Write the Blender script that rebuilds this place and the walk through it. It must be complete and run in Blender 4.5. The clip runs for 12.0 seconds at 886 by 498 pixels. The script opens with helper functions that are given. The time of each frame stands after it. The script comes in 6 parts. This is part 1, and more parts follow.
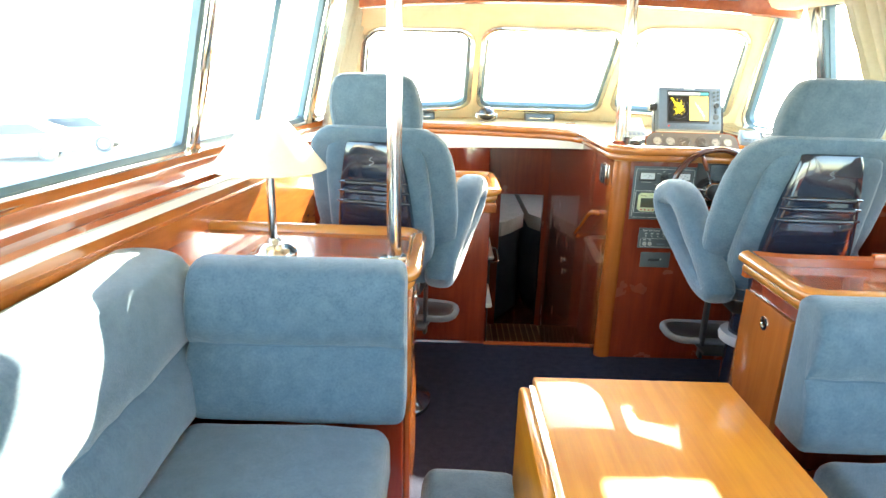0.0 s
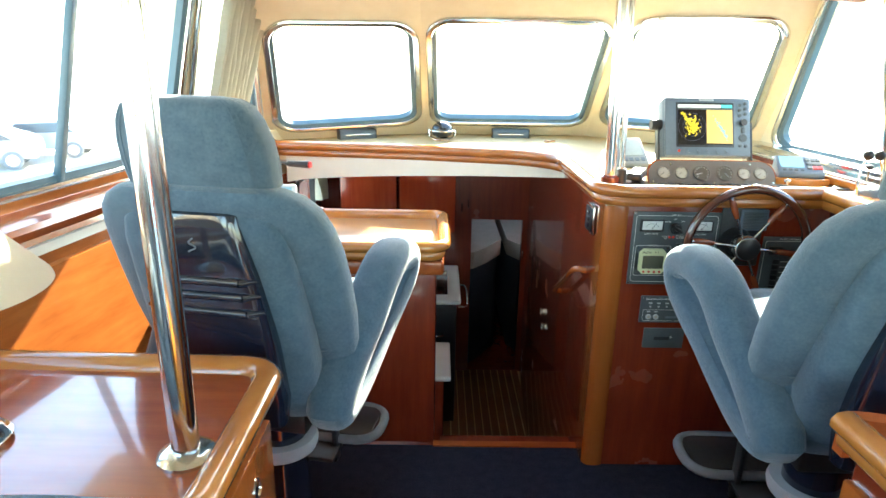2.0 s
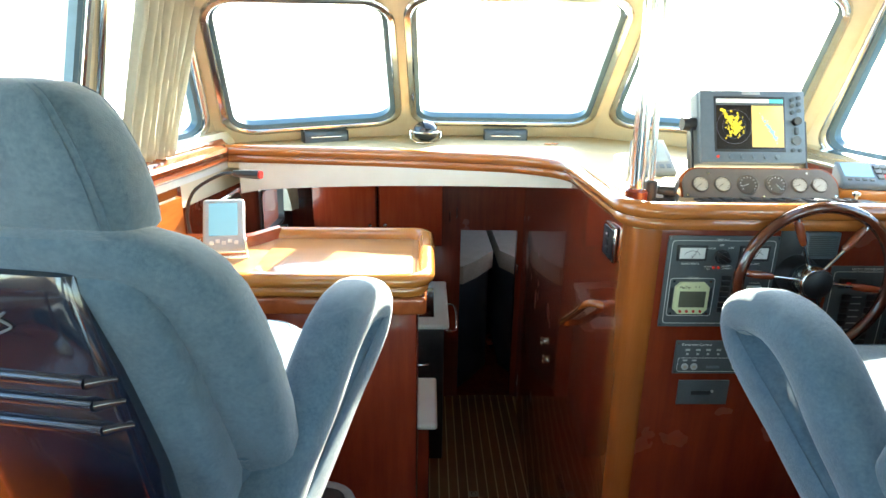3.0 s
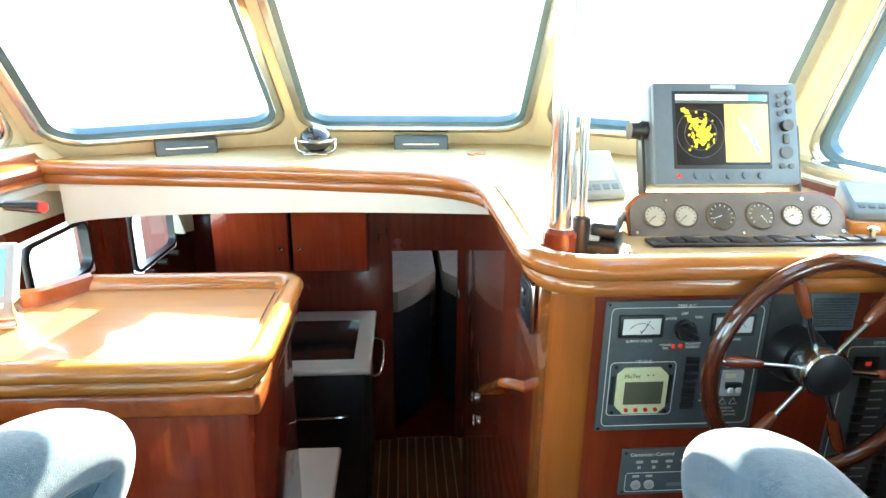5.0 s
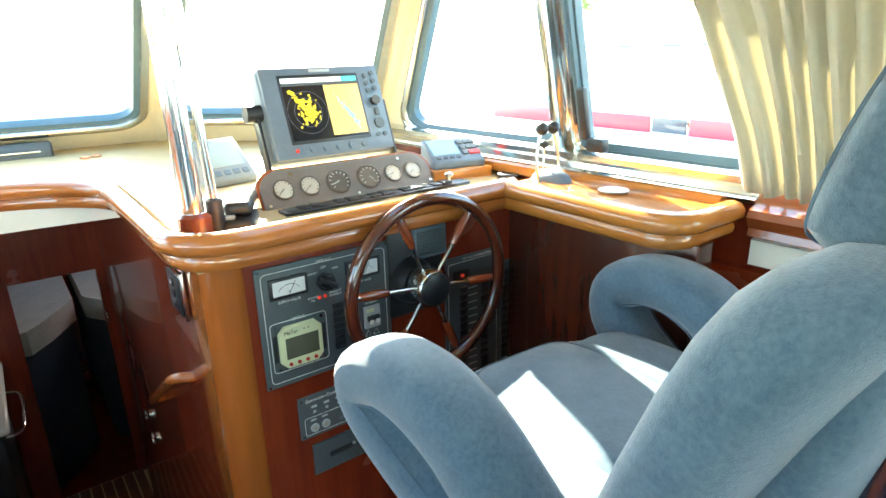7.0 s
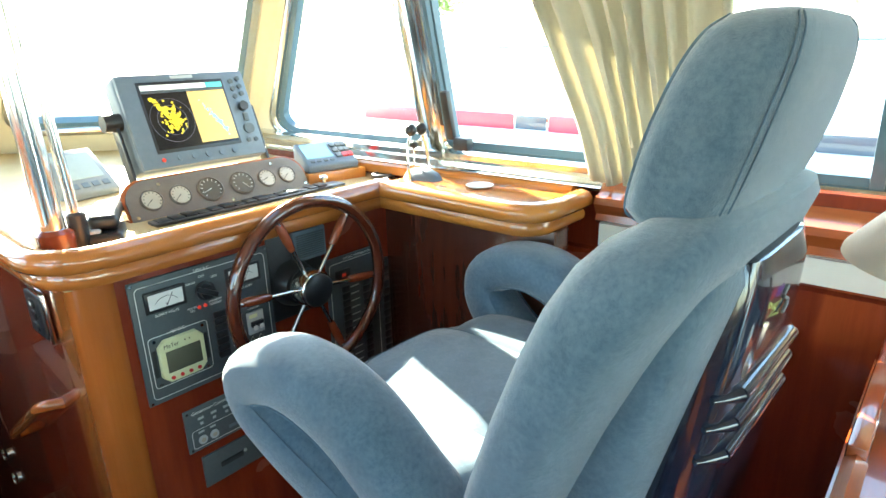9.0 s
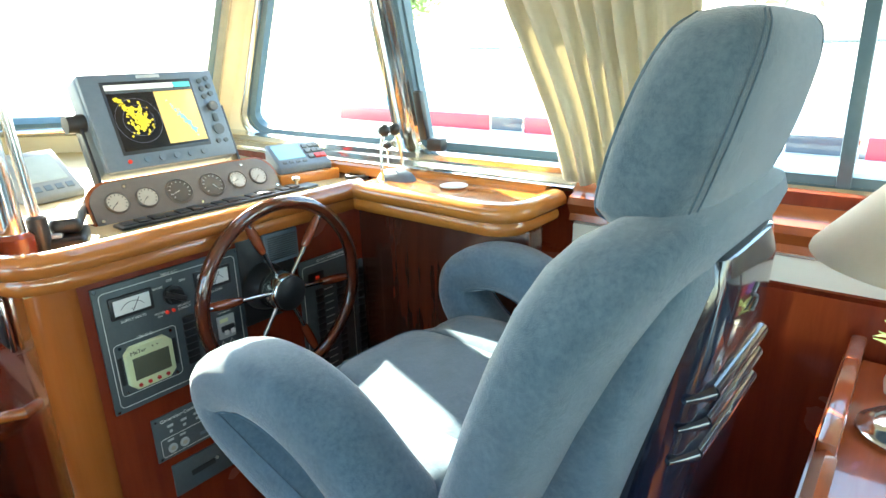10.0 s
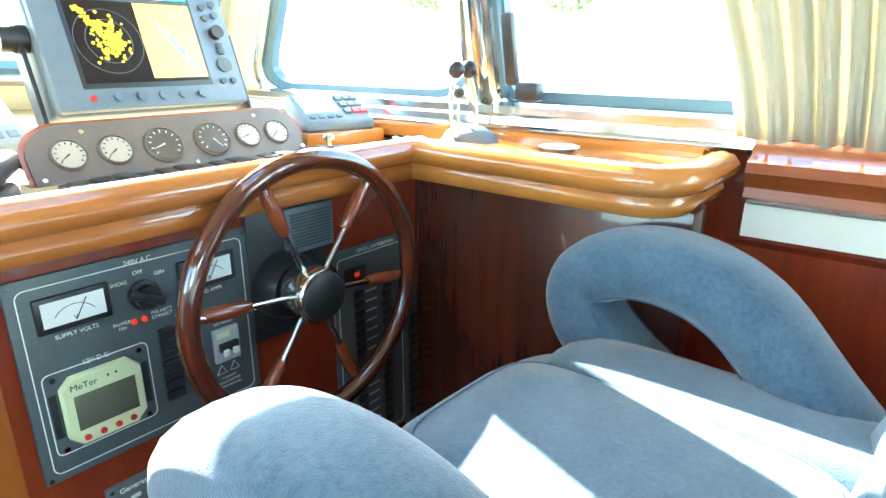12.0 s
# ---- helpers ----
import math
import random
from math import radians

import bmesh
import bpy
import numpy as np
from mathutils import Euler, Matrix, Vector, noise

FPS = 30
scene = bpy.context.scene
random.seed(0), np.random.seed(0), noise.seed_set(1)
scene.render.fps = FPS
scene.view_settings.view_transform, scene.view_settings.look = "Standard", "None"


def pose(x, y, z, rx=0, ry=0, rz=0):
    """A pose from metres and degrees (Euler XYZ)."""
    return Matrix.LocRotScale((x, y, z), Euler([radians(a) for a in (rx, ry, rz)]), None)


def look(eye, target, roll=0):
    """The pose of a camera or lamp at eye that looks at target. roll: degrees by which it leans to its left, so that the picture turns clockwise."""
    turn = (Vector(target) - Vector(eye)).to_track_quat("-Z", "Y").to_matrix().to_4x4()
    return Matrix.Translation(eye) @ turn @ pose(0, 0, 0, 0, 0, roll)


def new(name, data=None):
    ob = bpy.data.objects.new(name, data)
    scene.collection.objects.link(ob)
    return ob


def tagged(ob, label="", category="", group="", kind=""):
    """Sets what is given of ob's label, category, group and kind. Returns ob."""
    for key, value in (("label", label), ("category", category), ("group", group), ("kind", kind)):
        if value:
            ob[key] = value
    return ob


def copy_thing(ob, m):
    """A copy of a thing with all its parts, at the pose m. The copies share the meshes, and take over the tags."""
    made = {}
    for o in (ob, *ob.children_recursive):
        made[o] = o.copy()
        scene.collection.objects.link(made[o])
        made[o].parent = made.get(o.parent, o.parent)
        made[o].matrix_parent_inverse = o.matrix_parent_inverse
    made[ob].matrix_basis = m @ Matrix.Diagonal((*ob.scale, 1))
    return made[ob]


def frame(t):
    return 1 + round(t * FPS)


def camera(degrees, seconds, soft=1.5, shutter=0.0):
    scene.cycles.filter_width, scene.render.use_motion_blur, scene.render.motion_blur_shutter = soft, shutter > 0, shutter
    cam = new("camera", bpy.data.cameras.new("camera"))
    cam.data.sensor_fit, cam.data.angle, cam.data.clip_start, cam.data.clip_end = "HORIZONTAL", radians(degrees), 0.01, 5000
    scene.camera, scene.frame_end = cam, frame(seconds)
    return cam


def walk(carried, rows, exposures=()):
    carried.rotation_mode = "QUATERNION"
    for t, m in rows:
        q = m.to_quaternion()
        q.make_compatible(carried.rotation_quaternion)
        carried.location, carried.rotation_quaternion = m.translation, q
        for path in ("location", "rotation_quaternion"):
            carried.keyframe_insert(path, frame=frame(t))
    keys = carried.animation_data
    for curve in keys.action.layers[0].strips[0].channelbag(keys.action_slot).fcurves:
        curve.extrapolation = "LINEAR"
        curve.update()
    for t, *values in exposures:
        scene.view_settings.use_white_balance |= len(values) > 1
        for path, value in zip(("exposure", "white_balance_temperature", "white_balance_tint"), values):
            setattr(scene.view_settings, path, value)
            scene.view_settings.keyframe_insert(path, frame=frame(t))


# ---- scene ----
cam = camera(72.9, 12.0)
PATH = [
    (0, (0.041, -0.203, 1.543), (0.035, 1.708, 0.953), 1.6),
    (0.5, (0.179, 0.044, 1.593), (0.173, 1.953, 0.994), 1.3),
    (1, (0.243, 0.232, 1.584), (0.239, 2.141, 0.988), 1.1),
    (1.5, (0.245, 0.485, 1.604), (0.244, 2.392, 1.002), 0.8),
    (2, (0.292, 0.746, 1.58), (0.307, 2.654, 0.982), 0.9),
    (2.5, (0.322, 1.005, 1.555), (0.362, 2.914, 0.958), 0.9),
    (2.7, (0.309, 1.102, 1.545), (0.357, 3.01, 0.948), 0.9),
    (4.3, (0.494, 1.711, 1.499), (0.552, 3.618, 0.901), 0.8),
    (4.5, (0.537, 1.757, 1.498), (0.604, 3.665, 0.902), 0.8),
    (5, (0.619, 1.831, 1.495), (0.75, 3.736, 0.899), 0.6),
    (5.5, (0.645, 1.867, 1.49), (1.009, 3.74, 0.89), 0.2),
    (6, (0.644, 1.858, 1.474), (1.38, 3.615, 0.865), -0.4),
    (6.1, (0.645, 1.862, 1.474), (1.437, 3.594, 0.863), -0.2),
    (6.5, (0.644, 1.785, 1.473), (1.631, 3.411, 0.854), -0.9),
    (7, (0.621, 1.701, 1.488), (1.759, 3.222, 0.861), -1.2),
    (7.5, (0.585, 1.677, 1.497), (1.823, 3.116, 0.867), -1.3),
    (9.5, (0.58, 1.65, 1.501), (2.038, 2.863, 0.867), -1.2),
    (10, (0.594, 1.652, 1.497), (2.07, 2.845, 0.865), -1.1),
    (10.5, (0.611, 1.695, 1.495), (2.102, 2.871, 0.869), -0.8),
    (11, (0.655, 1.792, 1.478), (2.147, 2.967, 0.85), -0.65),
    (11.5, (0.735, 1.905, 1.428), (2.219, 3.088, 0.798), -0.2),
    (12, (0.827, 2.049, 1.328), (2.294, 3.257, 0.703), 0.2),
]
walk(cam, [(t, look(eye, target, roll)) for t, eye, target, roll in PATH],
     [(0.0, 4.35, 7200, -1), (1.0, 4.0, 6950, -2), (2.0, 3.65, 6650, -3), (2.7, 3.55, 6550, -4), (4.3, 4.0, 6600, -4), (5.2, 4.0, 6600, -4), (5.8, 3.8, 6550, -4), (7.0, 3.85, 6650, -5), (7.7, 3.9, 6650, -5), (9.5, 3.65, 6600, -5), (10.5, 3.6, 6600, -5), (11.2, 3.9, 6200, -6), (12.0, 4.35, 6050, -6)])

# ---------- light ----------
world = bpy.data.worlds.new("sky")
scene.world = world
world.use_nodes = True
wn = world.node_tree
sky = wn.nodes.new("ShaderNodeTexSky")
sky.sky_type, sky.sun_disc = "NISHITA", False
SUN_TO = Vector((0.37, 1.0, 0.635)).normalized()
sky.sun_elevation = math.asin(SUN_TO.z)
sky.sun_rotation = math.atan2(SUN_TO.x, SUN_TO.y)
wn.links.new(sky.outputs[0], wn.nodes["Background"].inputs[0])
wn.nodes["Background"].inputs[1].default_value = 0.15
sun = new("sun", bpy.data.lights.new("sun", "SUN"))
sun.data.energy, sun.data.angle, sun.data.color = 4.0, radians(0.53), (1.0, 0.93, 0.82)
sun.matrix_world = look(SUN_TO * 30, (0, 0, 0))


# ---------- materials ----------
def mat(name, base, rough=0.5, metal=0.0, coat=0.0, second=None, scale=30.0, stretch=(1, 1, 1), bump=0.0, bump_scale=200.0, sheen=0.0,
        rough2=None, spec=0.5, vary=0.0, emit=None, strength=1.0, alpha=1.0, transmission=0.0):
    m = bpy.data.materials.new(name)
    m.use_nodes = True
    nt = m.node_tree
    b = nt.nodes["Principled BSDF"]
    b.inputs["Base Color"].default_value = (*base, 1)
    b.inputs["Roughness"].default_value = rough
    b.inputs["Metallic"].default_value = metal
    b.inputs["Coat Weight"].default_value = coat
    b.inputs["Coat Roughness"].default_value = 0.04
    b.inputs["Sheen Weight"].default_value = sheen
    b.inputs["Specular IOR Level"].default_value = spec
    b.inputs["Transmission Weight"].default_value = transmission
    tc = nt.nodes.new("ShaderNodeTexCoord")
    mp = nt.nodes.new("ShaderNodeMapping")
    mp.inputs["Scale"].default_value = stretch
    nt.links.new(tc.outputs["Object"], mp.inputs[0])
    if second:
        n1 = nt.nodes.new("ShaderNodeTexNoise")
        n1.inputs["Scale"].default_value, n1.inputs["Detail"].default_value, n1.inputs["Roughness"].default_value = scale, 8, 0.65
        n2 = nt.nodes.new("ShaderNodeTexNoise")
        n2.inputs["Scale"].default_value, n2.inputs["Detail"].default_value = scale * 0.17, 4
        nt.links.new(mp.outputs[0], n1.inputs["Vector"])
        nt.links.new(tc.outputs["Object"], n2.inputs["Vector"])
        add = nt.nodes.new("ShaderNodeMath")
        add.operation = "MULTIPLY_ADD"
        add.inputs[1].default_value = 0.65
        nt.links.new(n1.outputs["Fac"], add.inputs[0])
        m2 = nt.nodes.new("ShaderNodeMath")
        m2.operation, m2.inputs[1].default_value = "MULTIPLY", 0.35
        nt.links.new(n2.outputs["Fac"], m2.inputs[0])
        nt.links.new(m2.outputs[0], add.inputs[2])
        ramp = nt.nodes.new("ShaderNodeValToRGB")
        ramp.color_ramp.elements[0].position, ramp.color_ramp.elements[1].position = 0.36, 0.64
        ramp.color_ramp.elements[0].color, ramp.color_ramp.elements[1].color = (*base, 1), (*second, 1)
        nt.links.new(add.outputs[0], ramp.inputs[0])
        last = ramp.outputs[0]
        if vary:
            oi = nt.nodes.new("ShaderNodeObjectInfo")
            hs = nt.nodes.new("ShaderNodeHueSaturation")
            mr = nt.nodes.new("ShaderNodeMapRange")
            mr.inputs[3].default_value, mr.inputs[4].default_value = 1 - vary, 1 + vary
            nt.links.new(oi.outputs["Random"], mr.inputs[0])
            nt.links.new(mr.outputs[0], hs.inputs["Value"])
            nt.links.new(last, hs.inputs["Color"])
            last = hs.outputs[0]
        nt.links.new(last, b.inputs["Base Color"])
        if rough2 is not None:
            rr = nt.nodes.new("ShaderNodeMapRange")
            rr.inputs[3].default_value, rr.inputs[4].default_value = rough, rough2
            nt.links.new(n2.outputs["Fac"], rr.inputs[0])
            nt.links.new(rr.outputs[0], b.inputs["Roughness"])
    if bump:
        nb = nt.nodes.new("ShaderNodeTexNoise")
        nb.inputs["Scale"].default_value, nb.inputs["Detail"].default_value = bump_scale, 3
        nt.links.new(mp.outputs[0], nb.inputs["Vector"])
        bp = nt.nodes.new("ShaderNodeBump")
        bp.inputs["Strength"].default_value, bp.inputs["Distance"].default_value = bump, 0.004
        nt.links.new(nb.outputs["Fac"], bp.inputs["Height"])
        nt.links.new(bp.outputs[0], b.inputs["Normal"])
    if emit:
        b.inputs["Emission Color"].default_value = (*emit, 1)
        b.inputs["Emission Strength"].default_value = strength
    return m


M = {}
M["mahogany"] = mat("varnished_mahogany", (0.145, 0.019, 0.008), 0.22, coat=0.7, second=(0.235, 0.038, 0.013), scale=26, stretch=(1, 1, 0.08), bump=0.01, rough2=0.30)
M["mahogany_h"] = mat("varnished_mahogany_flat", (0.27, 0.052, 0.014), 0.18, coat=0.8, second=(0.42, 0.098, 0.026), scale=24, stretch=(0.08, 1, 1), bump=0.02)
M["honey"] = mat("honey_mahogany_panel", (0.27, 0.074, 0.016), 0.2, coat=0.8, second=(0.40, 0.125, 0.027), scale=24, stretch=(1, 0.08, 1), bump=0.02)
M["rail"] = mat("mahogany_rail", (0.24, 0.055, 0.017), 0.2, coat=0.8, second=(0.38, 0.10, 0.03), scale=24, stretch=(1, 0.06, 1), bump=0.02)
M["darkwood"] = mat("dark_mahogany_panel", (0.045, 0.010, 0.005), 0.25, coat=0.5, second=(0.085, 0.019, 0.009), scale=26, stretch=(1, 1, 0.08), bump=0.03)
M["redwood"] = mat("red_mahogany_door", (0.36, 0.040, 0.015), 0.2, coat=0.7, second=(0.48, 0.07, 0.024), scale=26, stretch=(1, 1, 0.08), bump=0.02)
M["oak"] = mat("golden_teak_moulding", (0.40, 0.138, 0.028), 0.2, coat=0.8, second=(0.52, 0.205, 0.042), scale=30, stretch=(0.25, 0.25, 1), bump=0.02)
M["oak_h"] = mat("golden_teak_table", (0.42, 0.135, 0.006), 0.5, coat=0.22, second=(0.56, 0.215, 0.012), scale=30, stretch=(1, 0.05, 1), bump=0.01, spec=0.12)
M["dash_wood"] = mat("brown_dash_moulding", (0.33, 0.100, 0.022), 0.18, coat=0.8, second=(0.46, 0.155, 0.036), scale=30, stretch=(0.25, 0.25, 1), bump=0.02)
M["chart_wood"] = mat("tan_chart_table_veneer", (0.38, 0.175, 0.058), 0.3, coat=0.5, second=(0.48, 0.24, 0.085), scale=30, stretch=(0.05, 1, 1), bump=0.01)
M["post"] = mat("honey_wood_post", (0.29, 0.076, 0.016), 0.2, coat=0.8, second=(0.39, 0.115, 0.024), scale=26, stretch=(1, 1, 0.06), bump=0.02)
M["suede"] = mat("blue_suede", (0.050, 0.090, 0.128), 0.9, second=(0.092, 0.140, 0.184), scale=150, bump=0.32, bump_scale=620, sheen=0.4, spec=0.2)
M["carpet"] = mat("navy_carpet", (0.012, 0.014, 0.028), 0.95, second=(0.03, 0.033, 0.055), scale=160, bump=0.8, bump_scale=500, spec=0.1)
M["cream"] = mat("cream_vinyl", (0.72, 0.62, 0.42), 0.55, second=(0.78, 0.69, 0.50), scale=14, bump=0.12, bump_scale=300)
M["shelf"] = mat("tan_shelf_vinyl", (0.46, 0.33, 0.16), 0.6, second=(0.52, 0.39, 0.20), scale=14, bump=0.12, bump_scale=300)
M["white"] = mat("white_gelcoat", (0.75, 0.72, 0.64), 0.3, second=(0.8, 0.78, 0.71), scale=8)
M["chrome"] = mat("polished_steel", (0.72, 0.72, 0.70), 0.09, metal=1.0, second=(0.62, 0.62, 0.60), scale=40, rough2=0.2)
M["shell"] = mat("glossy_navy_plastic", (0.008, 0.011, 0.022), 0.12, coat=0.6, second=(0.012, 0.016, 0.03), scale=20)
M["black"] = mat("black_plastic", (0.012, 0.012, 0.013), 0.35, second=(0.02, 0.02, 0.022), scale=60, bump=0.05)
M["rubber"] = mat("grey_rubber", (0.14, 0.15, 0.16), 0.7, second=(0.18, 0.19, 0.20), scale=40)
M["panel"] = mat("grey_panel_paint", (0.060, 0.075, 0.080), 0.45, second=(0.075, 0.09, 0.095), scale=120, bump=0.05, bump_scale=800)
M["plotter"] = mat("blue_grey_plastic", (0.11, 0.145, 0.18), 0.45, second=(0.13, 0.165, 0.20), scale=90, bump=0.06, bump_scale=900)
M["lightgrey"] = mat("pale_grey_plastic", (0.42, 0.44, 0.44), 0.45, second=(0.46, 0.48, 0.48), scale=60)
M["casegrey"] = mat("mid_grey_plastic", (0.20, 0.215, 0.215), 0.45, second=(0.23, 0.245, 0.245), scale=60)
M["gauge_face"] = mat("gauge_plate", (0.13, 0.105, 0.085), 0.4, second=(0.155, 0.125, 0.10), scale=90)
M["dial_dark"] = mat("brown_dial", (0.085, 0.072, 0.060), 0.2, second=(0.10, 0.085, 0.07), scale=40, coat=0.6)
# on the gauges this pale tone paints the reflection in their glass
M["dial_light"] = mat("pale_dial", (0.42, 0.38, 0.31), 0.2, coat=0.6, second=(0.48, 0.44, 0.36), scale=20)
M["ink"] = mat("white_print", (0.75, 0.75, 0.72), 0.6)
M["dark_ink"] = mat("black_print", (0.02, 0.02, 0.02), 0.6)
M["red"] = mat("red_plastic", (0.5, 0.02, 0.015), 0.35)
M["red_led"] = mat("red_lamp", (0.5, 0.02, 0.01), 0.3, emit=(1, 0.06, 0.02), strength=0.03)
M["meter_green"] = mat("pale_green_plastic", (0.62, 0.66, 0.38), 0.4, second=(0.66, 0.70, 0.43), scale=30)
M["lcd"] = mat("lcd_glass", (0.10, 0.105, 0.07), 0.15, second=(0.12, 0.12, 0.085), scale=12)
M["lcd_blue"] = mat("blue_lcd", (0.16, 0.30, 0.38), 0.15, emit=(0.25, 0.5, 0.62), strength=0.07)
M["lcd_grey"] = mat("grey_lcd", (0.36, 0.40, 0.36), 0.2, second=(0.40, 0.44, 0.40), scale=30)
M["scr_black"] = mat("radar_black", (0.008, 0.008, 0.012), 0.15)
M["scr_ring"] = mat("radar_ring", (0.12, 0.12, 0.16), 0.3, emit=(0.2, 0.2, 0.28), strength=0.04)
M["scr_yellow"] = mat("radar_echo", (0.5, 0.38, 0.02), 0.3, emit=(0.95, 0.72, 0.05), strength=0.07)
M["scr_land"] = mat("chart_land", (0.34, 0.23, 0.08), 0.25, emit=(0.95, 0.68, 0.22), strength=0.075)
M["scr_water"] = mat("chart_water", (0.15, 0.34, 0.30), 0.25, emit=(0.3, 0.75, 0.62), strength=0.06)
M["scr_bar"] = mat("screen_bar", (0.4, 0.42, 0.4), 0.25, emit=(0.7, 0.72, 0.7), strength=0.08)
M["scr_teal"] = mat("screen_teal", (0.06, 0.3, 0.3), 0.25, emit=(0.12, 0.6, 0.62), strength=0.07)
M["curtain"] = mat("cream_curtain_cloth", (0.47, 0.44, 0.345), 0.9, second=(0.54, 0.51, 0.41), scale=60, bump=0.15, bump_scale=700, sheen=0.2)
M["shade"] = mat("lamp_shade_cloth", (0.78, 0.72, 0.62), 0.85, second=(0.82, 0.77, 0.68), scale=80, bump=0.1, bump_scale=600)
M["wheelwood"] = mat("dark_wheel_wood", (0.070, 0.016, 0.008), 0.1, coat=1.0, second=(0.088, 0.021, 0.010), scale=25, stretch=(1, 1, 1))
M["spokewood"] = mat("red_spoke_wood", (0.17, 0.035, 0.014), 0.15, coat=0.8, second=(0.24, 0.055, 0.02), scale=40)
M["gasket"] = mat("blue_grey_gasket", (0.07, 0.13, 0.17), 0.4, second=(0.09, 0.155, 0.2), scale=40)
M["teak"] = mat("teak_plank", (0.17, 0.075, 0.028), 0.35, second=(0.25, 0.12, 0.045), scale=40, stretch=(1, 0.06, 1), vary=0.12, coat=0.3)
M["maple"] = mat("pale_seam", (0.55, 0.42, 0.24), 0.4, second=(0.6, 0.46, 0.28), scale=40)
M["linen"] = mat("quilted_linen", (0.22, 0.185, 0.145), 0.9, second=(0.29, 0.25, 0.20), scale=60, bump=0.4, bump_scale=90)
M["dark_cloth"] = mat("dark_navy_cloth", (0.015, 0.02, 0.03), 0.9, second=(0.025, 0.03, 0.04), scale=50)
M["glass_dark"] = mat("smoked_hob_glass", (0.012, 0.012, 0.013), 0.08, coat=0.5)
M["seam"] = mat("dark_blue_thread", (0.075, 0.12, 0.165), 0.9)
M["petal"] = mat("red_petal", (0.45, 0.02, 0.03), 0.7, second=(0.55, 0.04, 0.04), scale=60)
M["petal2"] = mat("violet_petal", (0.2, 0.06, 0.35), 0.7)
M["leaf"] = mat("silk_leaf", (0.09, 0.13, 0.03), 0.7, second=(0.14, 0.18, 0.05), scale=60)


def glass_mat():
    m = bpy.data.materials.new("window_glass")
    m.use_nodes = True
    nt = m.node_tree
    nt.nodes.remove(nt.nodes["Principled BSDF"])
    t = nt.nodes.new("ShaderNodeBsdfTransparent")
    g = nt.nodes.new("ShaderNodeBsdfGlossy")
    g.inputs["Roughness"].default_value = 0.02
    mx = nt.nodes.new("ShaderNodeMixShader")
    fr = nt.nodes.new("ShaderNodeLayerWeight")
    fr.inputs[0].default_value = 0.5
    pw = nt.nodes.new("ShaderNodeMath")
    pw.operation, pw.inputs[1].default_value = "POWER", 5.0
    mu = nt.nodes.new("ShaderNodeMath")
    mu.operation, mu.inputs[1].default_value, mu.inputs[2].default_value = "MULTIPLY_ADD", 0.7, 0.03
    nt.links.new(fr.outputs["Facing"], pw.inputs[0])
    nt.links.new(pw.outputs[0], mu.inputs[0])
    nt.links.new(mu.outputs[0], mx.inputs[0])
    nt.links.new(t.outputs[0], mx.inputs[1])
    nt.links.new(g.outputs[0], mx.inputs[2])
    nt.links.new(mx.outputs[0], nt.nodes["Material Output"].inputs[0])
    return m


M["glass"] = glass_mat()


def lets_light(m, colour, amount):
    """Thin cloth: part of the light goes through it."""
    nt = m.node_tree
    b = nt.nodes["Principled BSDF"]
    t = nt.nodes.new("ShaderNodeBsdfTranslucent")
    t.inputs[0].default_value = (*colour, 1)
    mx = nt.nodes.new("ShaderNodeMixShader")
    mx.inputs[0].default_value = amount
    nt.links.new(b.outputs[0], mx.inputs[1])
    nt.links.new(t.outputs[0], mx.inputs[2])
    nt.links.new(mx.outputs[0], nt.nodes["Material Output"].inputs[0])


lets_light(M["curtain"], (0.74, 0.67, 0.50), 0.30)
lets_light(M["shade"], (0.85, 0.78, 0.66), 0.45)


# ---------- building helpers ----------
def thing(name, loc, label, category, group="", rz=0.0):
    e = new(name)
    e.empty_display_size = 0.05
    e.matrix_world = pose(*loc, 0, 0, rz)
    return tagged(e, label, category, group)


def mesh_of(bm, name, material, smooth=40):
    bmesh.ops.recalc_face_normals(bm, faces=bm.faces)
    me = bpy.data.meshes.new(name)
    bm.to_mesh(me)
    bm.free()
    me.materials.append(material)
    if smooth:
        me.polygons.foreach_set("use_smooth", [True] * len(me.polygons))
        me.set_sharp_from_angle(angle=radians(smooth))
    return me


def part(name, bm, material, parent=None, label="", smooth=40):
    """A mesh in its parent's own space."""
    ob = new(name, mesh_of(bm, name, material, smooth))
    if parent:
        ob.parent = parent
    if label:
        ob["label"] = label
    return ob


def structure(name, bm, material, label="", smooth=40):
    return tagged(part(name, bm, material, None, "", smooth), label, "", "", "structure")


def box(bm, x0, x1, y0, y1, z0, z1, bevel=0.0, seg=2, m=None):
    vs = [bm.verts.new((x, y, z)) for z in (z0, z1) for y in (y0, y1) for x in (x0, x1)]
    fs = [bm.faces.new([vs[i] for i in q]) for q in ((0, 1, 3, 2), (4, 6, 7, 5), (0, 4, 5, 1), (2, 3, 7, 6), (0, 2, 6, 4), (1, 5, 7, 3))]
    bmesh.ops.recalc_face_normals(bm, faces=fs)
    if bevel:
        es = list({e for f in fs for e in f.edges})
        r = bmesh.ops.bevel(bm, geom=es, offset=bevel, segments=seg, profile=0.5, affect="EDGES", clamp_overlap=True)
        vs = list({v for f in r["faces"] for v in f.verts} | {v for v in vs if v.is_valid})
    if m is not None:
        bmesh.ops.transform(bm, matrix=m, verts=vs)
    return bm


def boxm(*a, **k):
    return box(bmesh.new(), *a, **k)


